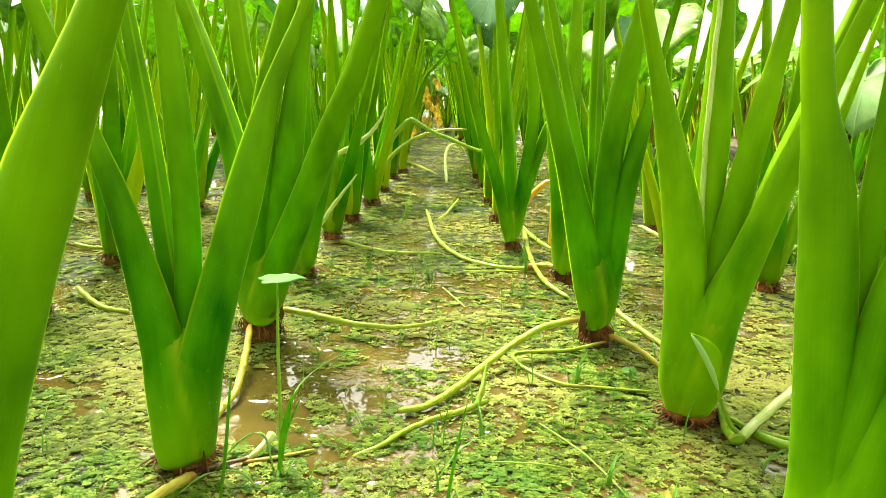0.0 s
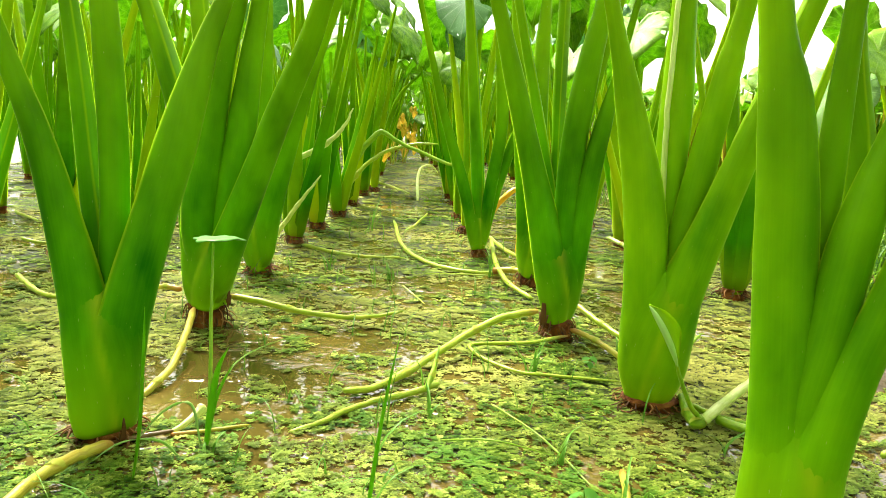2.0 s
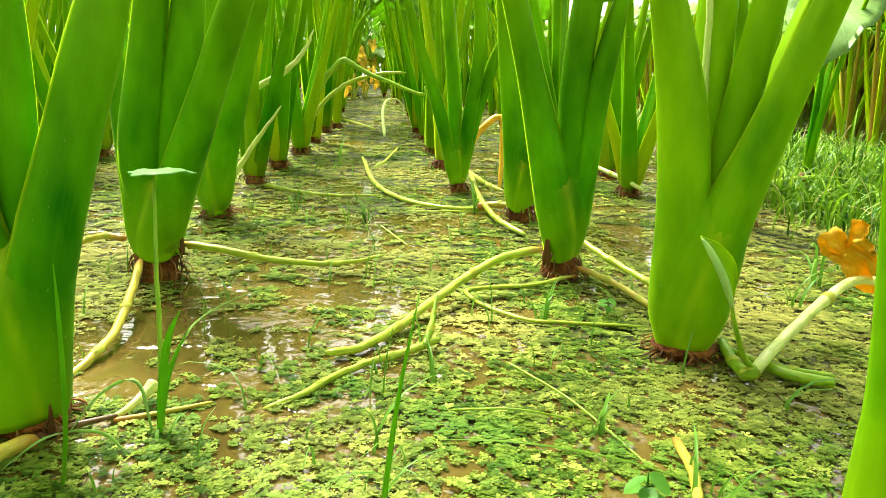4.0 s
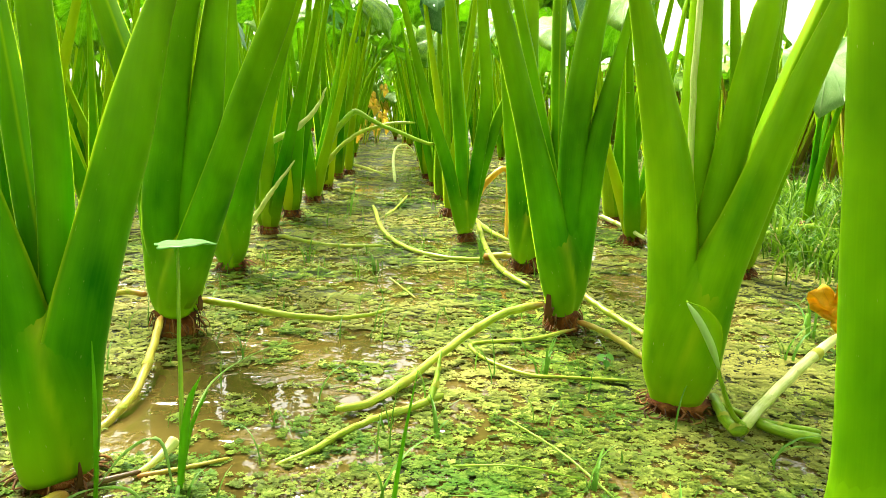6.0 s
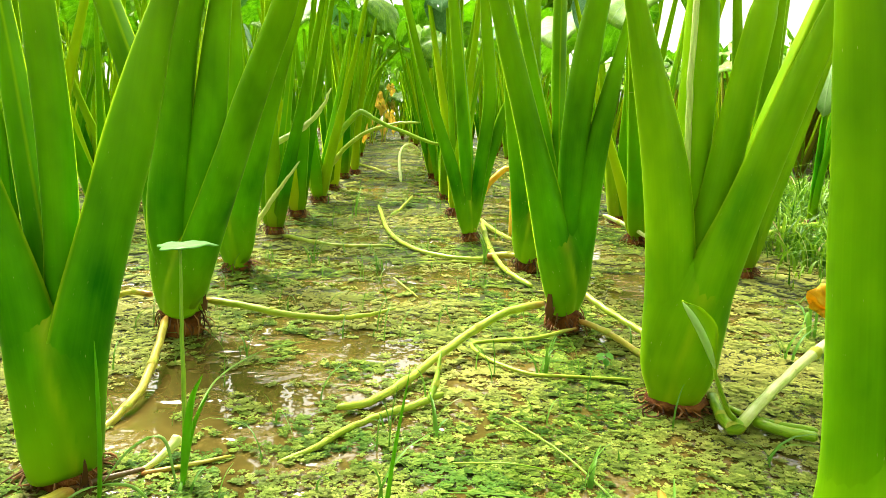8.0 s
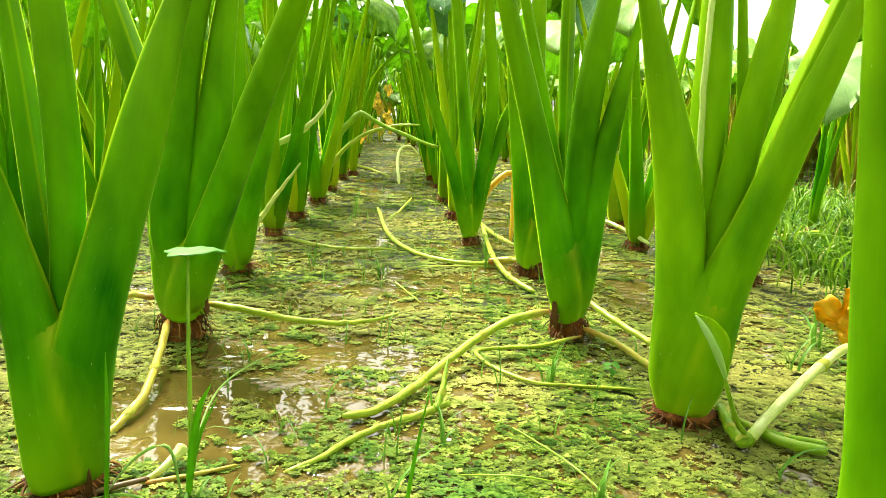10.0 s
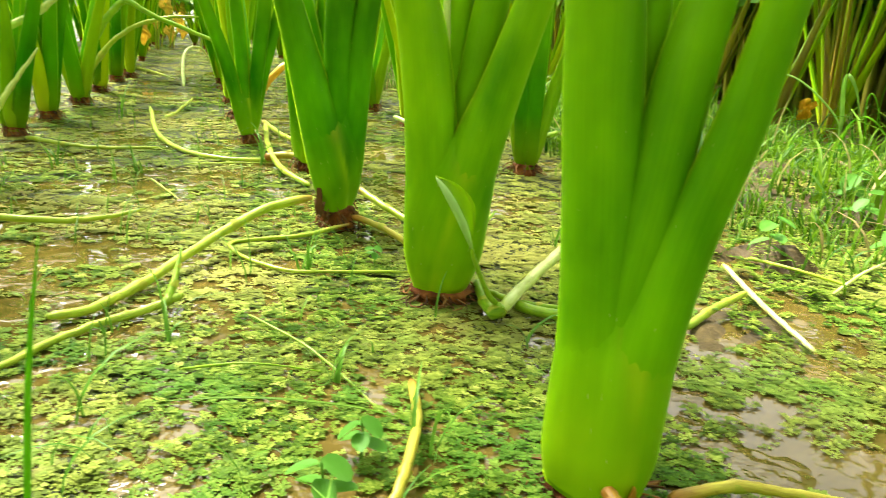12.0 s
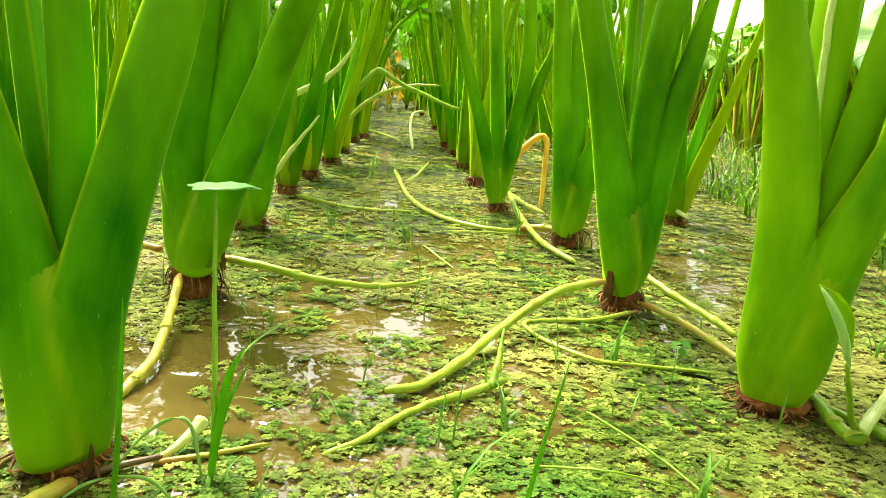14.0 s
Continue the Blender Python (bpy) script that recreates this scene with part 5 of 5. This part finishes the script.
KINDS = [generic_taro(100 + k, (5, 6, 5, 6)[k], (1.02, 1.10, 0.96, 1.05)[k], mat=PETIOLE, spread=0.26, width=0.056) for k in range(4)]
FAR = [generic_taro(140 + k, (7, 8, 7)[k], (1.02, 1.10, 0.98)[k], True, 8, 9, mat=PETIOLE, spread=0.23, width=0.042) for k in range(3)]
SHORT = [generic_taro(120 + k, 9, 0.74, True, 7, 8, leaf=0.22, dead=True, spread=0.22, width=0.036) for k in range(2)]
rnd = random.Random(5)
spots = [(-0.597, 2.56), (-0.62, 2.97), (-0.63, 3.42), (-0.68, 3.95), (-0.05, 3.64), (0.90, 2.14), (0.69, 2.62), (0.70, 3.08), (-1.09, 1.47), (-1.18, 2.02), (-1.24, 2.6)]
for x0, y0, y1 in ((-0.16, 4.5, 15), (0.46, 4.2, 15), (-0.95, 0.35, 1.0), (-0.95, 3.15, 13), (-1.55, 0.9, 11), (-2.2, 1.4, 9), (-2.9, 2.2, 8), (1.10, 3.6, 14)):
    y = y0
    while y < y1:
        spots.append((x0 - 0.13 * y + rnd.uniform(-0.05, 0.05), y + rnd.uniform(-0.06, 0.06)))
        y += 0.46
used = set()
for i, (x, y) in enumerate(spots):
    pool = KINDS if y < 4.6 and x > -1.75 else FAR
    plant = pool[i % len(pool)]
    m = pose(x, y, 0, rnd.uniform(-3, 3), rnd.uniform(-3, 3), rnd.uniform(0, 360))
    if plant.name in used:
        copy_thing(plant, m)
    else:
        plant.matrix_basis = m
        used.add(plant.name)
first = [True, True]
for i in range(72):
    y = 0.3 + (i // 4) * 0.45
    x = 2.35 - 0.13 * y + (i % 4) * 0.40 + rnd.uniform(-0.15, 0.15) + max(0, 0.35 * (2.2 - y))
    z = 0.05
    m = pose(x, y + rnd.uniform(-0.2, 0.2), z, rnd.uniform(-4, 4), rnd.uniform(-4, 4), rnd.uniform(0, 360))
    k = i % 2
    if first[k]:
        SHORT[k].matrix_basis = m
        first[k] = False
    else:
        copy_thing(SHORT[k], m)

STAND_STALK = plain("stand_stalk", (0.11, 0.075, 0.016), (0.22, 0.23, 0.014), 0.5, 12)
STAND_LEAF = plain("stand_leaf", (0.05, 0.20, 0.010), (0.26, 0.48, 0.04), 0.4, 6, 0.5)


def far_stand(label, count, area, seed, high=0.74):
    """A far stand of taro too thick to tell its plants apart: leaning, tapered stalks, each with its leaf."""
    r = random.Random(seed)
    leaf_v, leaf_f, _ = blade_mesh(1.0, seed, cup=0.35, wave=0.03, rings=1, seg=12)
    sv, sf, lv, lf = [], [], [], []
    for _ in range(count):
        x, y = area(r)
        a, out, top = r.uniform(0, 6.283), r.uniform(0.03, 0.26), high * r.uniform(0.75, 1.12)
        tip = (x + out * math.cos(a), y + out * math.sin(a), top)
        o = len(sv)
        for k in range(4):
            q = k / 3
            w = 0.019 * (1 - q) ** 0.8 + 0.005
            for j in range(5):
                b = 6.283 * j / 5
                sv.append((x + out * math.cos(a) * q ** 1.5 + w * math.cos(b), y + out * math.sin(a) * q ** 1.5 + w * math.sin(b), 0.02 + (top - 0.02) * q))
        sf += [(o + k * 5 + j, o + k * 5 + (j + 1) % 5, o + k * 5 + 5 + (j + 1) % 5, o + k * 5 + 5 + j) for k in range(3) for j in range(5)]
        m = Matrix.Translation(tip) @ Euler((0, 0, a - math.pi / 2 + r.uniform(-0.5, 0.5))).to_matrix().to_4x4() @ Euler((radians(-r.uniform(5, 60)), radians(r.uniform(-15, 15)), 0)).to_matrix().to_4x4() @ Matrix.Scale(r.uniform(0.20, 0.32), 4)
        o = len(lv)
        lv += [tuple(m @ Vector(p)) for p in leaf_v]
        lf += [tuple(g + o for g in f) for f in leaf_f]
    stand = thing("taro_stand", label, "taro plants", kind="stuff")
    mesh_object("stalks", sv, sf, STAND_STALK, stand, "brown and green withering stalks")
    mesh_object("leaves", lv, lf, STAND_LEAF, stand)




def stand_area(r):
    y = r.uniform(0.0, 10.0)
    return 3.75 - 0.13 * y + 2.6 * r.random() ** 1.3, y


far_stand("thick stand of withering taro beyond the bank", 1500, stand_area, 71)
far_stand("dark tangle of withered taro stalks along the bank", 620, lambda r: (2.55 + 1.3 * r.random(), r.uniform(0.6, 5.5)), 72, 0.80)
LOW = [generic_taro(160 + k, 9, 0.62, True, 7, 8, leaf=0.27, spread=0.24, width=0.036) for k in range(2)]
for k in range(2):
    LOW[k].matrix_basis = pose(-1.45 + 0.5 * k, 9.6, 0, 0, 0, 60 * k)
for i in range(14):
    copy_thing(LOW[i % 2], pose(-2.6 + 0.16 * i, 12.5 + 0.5 * (i % 4), 0, 0, 0, 50 * i))

# Unseen rows continued behind the camera, added to block light from the back.
for x0, y0, y1 in ((-0.27, -0.30, -3.2), (0.60, 0.14, -3.2), (1.15, 0.25, -3.2), (-0.95, -0.1, -3.2), (-1.55, 0.4, -3.2), (-2.2, 0.9, -3.2), (-2.9, 1.6, -3.2)):
    i, y = 0, y0
    while y > y1:
        copy_thing(KINDS[i % 4], pose(x0 - 0.13 * y, y, 0, 0, 0, 70 * i + 40))
        i, y = i + 1, y - 0.48
for i in range(24):
    y = 6.6 + (i // 4) * 0.6
    copy_thing(SHORT[i % 2], pose(1.35 - 0.13 * y + (i % 4) * 0.36 + rnd.uniform(-0.12, 0.12), y + rnd.uniform(-0.2, 0.2), 0.02, 0, 0, rnd.uniform(0, 360)))
bank_plant = thing("taro_plant", "taro plant with a large pale leaf nodding over the bank", "taro plant", (1.36, 2.80, 0.05), group="taro plants in rows")
for tip_at, az, tilt, size, data in (((-0.01, -0.05, 0.61), -118, 42, 0.36, BLADE_PALE), ((0.08, -0.16, 0.76), -60, 50, 0.30, BLADES[3]), ((0.12, 0.1, 0.86), 30, 40, 0.3, BLADES[2])):
    tip, d = petiole([(0, 0, 0.0, 0.034), (tip_at[0] * 0.12, tip_at[1] * 0.12, 0.2, 0.026), (tip_at[0] * 0.5, tip_at[1] * 0.5, 0.48, 0.017), (*tip_at, 0.011)], bank_plant, (0, 0), 0.4, PETIOLE, 14, 12)
    blade(bank_plant, tip, az, tilt, size, data)
corm(bank_plant, 0.03, 0.03, 63)

# ---- stalks that carry their leaves over the lane ----
lane = thing("taro_plant", "taro plant with broad leaves drooping over the lane", "taro plant", (-0.70, 4.75, 0), group="taro plants in rows")
for tip_at, az, tilt, size, data in (((0.28, 0.05, 0.80), 20, 12, 0.42, BLADES[1]), ((0.22, -0.45, 1.02), -30, 40, 0.34, BLADES[2]), ((-0.15, -0.2, 1.0), 190, 40, 0.34, BLADES[0]), ((0.05, 0.3, 1.05), 60, 40, 0.34, BLADES[3])):
    tip, d = petiole([(0, 0, 0.02, 0.05), (tip_at[0] * 0.1, tip_at[1] * 0.1, 0.25, 0.045), (tip_at[0] * 0.45, tip_at[1] * 0.45, 0.62, 0.028), (*tip_at, 0.014)], lane, (0, 0), 0.5, PETIOLE_FAR, 14, 12)
    blade(lane, tip, az, tilt, size, data)
corm(lane, 0.03, 0.04, 61)
lane = thing("taro_plant", "taro plant with a blue-green waxy leaf over the lane", "taro plant", (0.02, 3.12, 0), group="taro plants in rows")
for tip_at, az, tilt, size, data in (((-0.06, 0.02, 1.0), -95, 50, 0.32, BLADES_WAXY[0]), ((0.15, 0.1, 1.05), 30, 40, 0.3, BLADES[2]), ((-0.16, 0.2, 1.0), 120, 50, 0.3, BLADES[1]), ((0.1, -0.12, 1.1), -40, 50, 0.3, BLADES[0]), ((0.0, 0.12, 1.1), 90, 50, 0.3, BLADES[3])):
    tip, d = petiole([(0, 0, 0.02, 0.05), (tip_at[0] * 0.15, tip_at[1] * 0.15, 0.25, 0.045), (tip_at[0] * 0.6, tip_at[1] * 0.6, 0.65, 0.028), (*tip_at, 0.014)], lane, (0, 0), 0.5, PETIOLE_FAR, 14, 12)
    blade(lane, tip, az, tilt, size, data)
corm(lane, 0.03, 0.04, 62)
# Withered leaves by the lane, some added to brighten its dark far end.
for x, y, z, s in ((-0.86, 6.0, 0.24, 0.13), (-1.0, 8.0, 0.42, 0.14), (-0.98, 8.6, 0.30, 0.13), (-1.10, 8.8, 0.16, 0.14), (-1.28, 9.2, 0.50, 0.12), (-1.16, 8.3, 0.26, 0.10), (-1.05, 9.2, 0.62, 0.12), (-1.22, 9.0, 0.80, 0.12), (-1.20, 7.8, 0.06, 0.14), (-1.24, 8.0, 0.14, 0.12), (-0.60, 8.0, 0.36, 0.12), (-1.04, 8.1, 0.50, 0.14), (-0.92, 8.4, 0.20, 0.12), (-1.10, 9.6, 0.40, 0.15)):
    ob2 = thing("withered_leaf", "withered straw-yellow leaf hanging beside the lane", "leaf", (x, y, z))
    blade(ob2, (0, 0, 0), -80, 75, s * 1.2, BLADE_STRAW, 10)
    runner([(-0.1, 0.05, -z), (-0.08, 0.04, -z * 0.4), (-0.02, 0.0, 0.02), (0, 0, 0)], 0.018, ob2, RUNNER, 9, 0.6, name="stalk")

# ---- the near plant beyond the muddy pool ----
plant_j = taro("dark green taro plant standing in the muddy pool", 1.03, 0.76, [
    [(-0.01, 0, 0.0, 0.095), (0.0, 0.0, 0.06, 0.092), (0.06, 0.0, 0.18, 0.075), (0.16, 0.02, 0.38, 0.055), (0.28, 0.04, 0.6, 0.04)],
    [(0.02, 0, 0.0, 0.08), (0.08, -0.02, 0.15, 0.065), (0.22, -0.04, 0.38, 0.05), (0.36, -0.05, 0.6, 0.035)],
    [(0.0, 0.02, 0.0, 0.07), (0.06, 0.05, 0.2, 0.055), (0.14, 0.10, 0.4, 0.045), (0.22, 0.16, 0.65, 0.035)]], [1.0, 1.05, 0.98], 0.040, 0.012, 41, taper=(0.84, 0.04), foot=(0.13, 250, 285))
runner([(-0.002, 0.06, 0.085), (-0.021, 0.06, 0.135), (-0.028, 0.06, 0.194), (-0.02, 0.06, 0.242), (0.0, 0.08, 0.32)], 0.013, plant_j, RUNNER_PALE, 3, 0.8, 0)

# ---- grasses and weeds ----


def grass_mesh(blades, rnd, area, hmin, hmax, width, lift):
    """Many folded, arching blades: each a strip with a raised midrib."""
    verts, faces = [], []
    for _ in range(blades):
        x, y = area(rnd)
        h = rnd.uniform(hmin, hmax)
        a = rnd.uniform(0, 6.283)
        bend = rnd.uniform(0.15, 1.2) * h
        w = width * rnd.uniform(0.6, 1.3)
        z0 = lift(x, y)
        ca, sa = math.cos(a), math.sin(a)
        o = len(verts)
        n = 5
        for i in range(n + 1):
            f = i / n
            px, py = x + bend * f * f * ca, y + bend * f * f * sa
            pz = z0 + h * (f - 0.38 * f ** 3 * (bend / h) * 1.4)
            ww = w * (1 - f ** 2.2) + 0.0003
            verts += [(px - sa * ww, py + ca * ww, pz), (px, py, pz - ww * 0.5), (px + sa * ww, py - ca * ww, pz)]
        for i in range(n):
            for j in range(2):
                q = o + i * 3 + j
                faces.append((q, q + 1, q + 4, q + 3))
    return verts, faces


def bank_area(r):
    y = 7.0 - 8.0 * r.random() ** 1.4
    return 1.42 - 0.13 * y + r.uniform(0.0, 1.1) * (0.9 if y < 2.4 else 1.0), y


def bank_lift(x, y):
    return max(-0.045 + float(bund_height(np.array(x), np.array(y))), 0.0) - 0.004


rg = random.Random(8)
v, f = grass_mesh(4200, rg, bank_area, 0.03, 0.14, 0.0030, bank_lift)
tagged(mesh_object("bank_grass", v, f, GRASS), "tangled green grass on the low bank", "grass", kind="stuff")
v, f = grass_mesh(1300, rg, lambda r: (2.05 + r.uniform(0, 1.5), r.uniform(-1.0, 7.0)), 0.08, 0.26, 0.0045, bank_lift)
tagged(mesh_object("bank_grass", v, f, GRASS), "taller green grass along the top of the bank", "grass", kind="stuff")
v, f = grass_mesh(3000, rg, lambda r: (1.22 + r.gauss(0, 0.11) + r.uniform(0, 0.95), r.gauss(1.95, 0.42)), 0.03, 0.11, 0.0026, bank_lift)
tagged(mesh_object("bank_grass", v, f, GRASS), "dense green grass at the foot of the bank", "grass", kind="stuff")
v, f = grass_mesh(2600, random.Random(81), lambda r: (1.02 + 0.35 * r.random() + r.uniform(0, 0.75) ** 1.2, 2.35 + r.gauss(0, 0.16) + 1.3 * r.random() ** 1.3), 0.05, 0.20, 0.0046, bank_lift)
tagged(mesh_object("bank_grass", v, f, GRASS), "lush bright green grass beyond the last plants of the row", "grass", kind="stuff")
v, f = grass_mesh(420, rg, bank_area, 0.16, 0.36, 0.0050, bank_lift)
tagged(mesh_object("bank_grass", v, f, GRASS), "broad arching grass leaves on the bank", "grass", kind="stuff")
v, f = grass_mesh(500, rg, bank_area, 0.06, 0.26, 0.0028, bank_lift)
tagged(mesh_object("dry_grass", v, f, GRASS_DRY), "dry straw-coloured grass on the low bank", "grass", kind="stuff")
v, f = grass_mesh(480, rg, lambda r: (r.uniform(-0.55, 0.5) - 0.1 * r.random(), 0.5 + 4.5 * r.random() ** 1.3), 0.02, 0.11, 0.0012, lambda x, y: -0.002)
tagged(mesh_object("water_grass", v, f, SEDGE), "fine grass shoots pricking through the floating fern", "grass", kind="stuff")


def sprig(x, y, n, h, seed, mat=SEDGE, width=0.0024, label="tuft of thin green sedge shoots in the water"):
    r = random.Random(seed)
    v, f = grass_mesh(n, r, lambda q: (q.uniform(-0.012, 0.012), q.uniform(-0.012, 0.012)), h * 0.5, h, width, lambda a, b: -0.005)
    ob = tagged(mesh_object("sedge_tuft", v, f, mat), label, "sedge", group="sedge tufts")
    ob.location = (x, y, 0)
    return ob


for i, (x, y, n, h) in enumerate(((0.044, 0.80, 3, 0.16), (-0.20, 0.80, 3, 0.06), (0.29, 0.86, 4, 0.10), (0.37, 0.70, 3, 0.14), (0.26, 1.26, 6, 0.10), (-0.15, 2.05, 6, 0.10),
                                  (0.16, 2.2, 4, 0.16), (-0.35, 2.1, 6, 0.12), (-0.38, 3.0, 4, 0.28), (0.09, 1.0, 3, 0.08), (0.02, 1.02, 4, 0.06), (0.85, 1.55, 5, 0.22), (0.75, 1.4, 5, 0.14), (1.1, 1.7, 6, 0.22), (0.55, 0.95, 3, 0.10))):
    sprig(x, y, n, h, 200 + i)


def long_blade(points, width, mat, label, seed=1):
    """One long folded grass leaf along a curve, widest at a third of its length."""
    n = 18
    path = spline(points, n)
    t, side, up = frames(path, (1, 0.35, 0.1))
    verts = []
    for i in range(n + 1):
        q = i / n
        w = width * 0.5 * (0.45 + 0.55 * math.sin(min(1.0, q * 2.2) * math.pi / 2)) * (1 - q ** 3) + 0.0003
        verts += [path[i] - side[i] * w, path[i] - up[i] * w * 0.35, path[i] + side[i] * w]
    faces = [(i * 3 + k, i * 3 + k + 1, i * 3 + k + 4, i * 3 + k + 3) for i in range(n) for k in range(2)]
    ob = mesh_object("grass_leaf", verts, faces, mat)
    thick = ob.modifiers.new("thickness", "SOLIDIFY")
    thick.thickness = 0.0006
    return tagged(ob, label, "grass", group="long grass leaves")


long_blade([(-0.214, 0.812, -0.004), (-0.206, 0.810, 0.06), (-0.190, 0.795, 0.125), (-0.168, 0.777, 0.165)], 0.010, GRASS_FRESH, "broad dark green grass leaf beside the sprout")
long_blade([(-0.220, 0.830, -0.004), (-0.207, 0.835, 0.07), (-0.186, 0.845, 0.12)], 0.006, GRASS_FRESH, "upright green grass leaf beside the sprout")
long_blade([(-0.222, 0.815, 0.0), (-0.246, 0.835, 0.055), (-0.282, 0.822, 0.045), (-0.312, 0.795, 0.004)], 0.0042, GRASS_PALE, "thin pale grass leaf arching down into the water")
long_blade([(-0.235, 0.775, 0.0), (-0.262, 0.770, 0.025), (-0.305, 0.748, 0.028), (-0.338, 0.715, 0.006)], 0.0042, GRASS_PALE, "thin pale grass leaf arching low over the mud")
long_blade([(-0.265, 0.700, -0.004), (-0.244, 0.680, 0.084), (-0.215, 0.635, 0.195), (-0.195, 0.600, 0.262)], 0.0045, GRASS_FRESH, "slender upright grass leaf before a plant base")
long_blade([(0.062, 0.565, -0.004), (0.070, 0.562, 0.09), (0.080, 0.560, 0.18), (0.094, 0.557, 0.265)], 0.0045, GRASS_FRESH, "slender upright grass leaf on the fern")
long_blade([(0.10, 0.83, 0.003), (0.20, 0.815, 0.012), (0.31, 0.79, 0.010), (0.40, 0.745, 0.003)], 0.0035, GRASS, "long grass leaf lying across the fern")

long_blade([(1.996, 2.250, 0.045), (1.996, 2.250, 0.155), (1.906, 2.230, 0.236), (1.770, 2.210, 0.310), (1.623, 2.190, 0.327), (1.545, 2.170, 0.291)], 0.008, GRASS_PALE, "thin grass leaf arching far over the bank")
long_blade([(1.998, 2.250, 0.045), (1.998, 2.250, 0.165), (1.979, 2.250, 0.283), (1.987, 2.250, 0.325), (2.033, 2.250, 0.268), (2.077, 2.250, 0.140)], 0.026, GRASS_PALE, "broad pale grass leaf folded over on the bank")
long_blade([(2.062, 2.200, 0.045), (2.062, 2.200, 0.092), (2.034, 2.200, 0.229), (2.043, 2.200, 0.274), (2.074, 2.200, 0.240), (2.106, 2.200, 0.159)], 0.01, GRASS_FRESH, "upright grass leaf bending over on the bank")
long_blade([(1.932, 2.150, 0.045), (1.932, 2.150, 0.095), (1.942, 2.150, 0.173), (2.001, 2.150, 0.205), (2.079, 2.150, 0.157), (2.128, 2.150, 0.076)], 0.012, GRASS_FRESH, "arching grass leaf on the bank")
long_blade([(1.760, 2.300, 0.045), (1.760, 2.300, 0.089), (1.781, 2.300, 0.184), (1.824, 2.300, 0.208), (1.870, 2.300, 0.151)], 0.007, GRASS_FRESH, "small arching grass leaf on the bank")
long_blade([(1.641, 2.200, 0.045), (1.641, 2.200, 0.092), (1.661, 2.200, 0.156), (1.638, 2.200, 0.198), (1.600, 2.200, 0.161)], 0.007, GRASS_FRESH, "small curled grass leaf on the bank")
long_blade([(1.776, 2.200, 0.045), (1.776, 2.200, 0.085), (1.827, 2.200, 0.131), (1.884, 2.200, 0.154), (1.956, 2.200, 0.161)], 0.007, GRASS_FRESH, "low arching grass leaf on the bank")
long_blade([(1.739, 2.300, 0.045), (1.739, 2.300, 0.209), (1.694, 2.300, 0.252), (1.657, 2.300, 0.253), (1.627, 2.300, 0.221)], 0.006, GRASS_FRESH, "small drooping grass leaf on the bank")
long_blade([(1.903, 2.100, 0.040), (1.895, 2.100, 0.094), (1.876, 2.100, 0.125), (1.841, 2.100, 0.118), (1.827, 2.100, 0.055)], 0.008, GRASS_FRESH, "short curled grass leaf on the bank")
long_blade([(2.434, 2.600, 0.045), (2.434, 2.600, 0.264), (2.482, 2.600, 0.404), (2.519, 2.600, 0.490), (2.541, 2.600, 0.542)], 0.012, GRASS_FRESH, "straight grass leaf before the withered stand")
long_blade([(2.128, 2.200, 0.045), (2.128, 2.200, 0.113), (2.176, 2.200, 0.190), (2.233, 2.200, 0.258), (2.273, 2.200, 0.293)], 0.022, GRASS_PALE, "broad slanting grass leaf on the bank")


def herb(x, y, h, leaf, seed):
    """A small broad-leaved weed: a stem with oval leaves."""
    r = random.Random(seed)
    plant = thing("broadleaf_weed", "small broad-leaved green weed rooted in the mud", "weed", (x, y, 0), group="broad-leaved weeds")
    runner([(0, 0, -0.01), (0.002, 0.003, h * 0.5), (0.0, 0.0, h)], 0.003, plant, SEDGE, seed, 0.6, 0, name="stem", seg=6, n=6)
    for k in range(6):
        a = k * 2.4 + r.uniform(-0.4, 0.4)
        z = h * (0.45 + 0.55 * k / 5)
        verts, faces = [(0, 0, 0)], []
        m = 12
        for j in range(m):
            b = 2 * math.pi * j / m
            verts.append((leaf * (0.55 - 0.5 * math.cos(b)), leaf * 0.36 * math.sin(b), leaf * 0.12 * abs(math.sin(b)) - leaf * 0.1 * (1 - math.cos(b))))
        verts[0] = (leaf * 0.55, 0, -leaf * 0.09)
        for j in range(m):
            faces.append((0, 1 + j, 1 + (j + 1) % m))
        ob = mesh_object("leaf", verts, faces, HERB, plant)
        ob.matrix_basis = pose(0, 0, z, r.uniform(-15, 15), r.uniform(-10, 30), math.degrees(a))


for i, (x, y, h, leaf) in enumerate(((0.27, 0.62, 0.06, 0.030), (0.31, 0.70, 0.05, 0.026), (0.38, 1.30, 0.035, 0.017), (0.05, 0.55, 0.04, 0.02), (1.12, 1.28, 0.10, 0.04), (1.39, 1.28, 0.09, 0.05), (1.62, 1.69, 0.12, 0.06), (1.5, 1.5, 0.10, 0.045), (-0.02, 0.6, 0.03, 0.018))):
    herb(x, y, h, leaf, 300 + i)

tagged(runner([(0.16, 2.20, 0.02), (0.22, 2.19, 0.03), (0.30, 2.15, 0.03)], 0.022, None, RUNNER_RED, 5, 0.7, 1, name="fallen_stem"), "short brown dead stem beside a tuber", "plant stem")
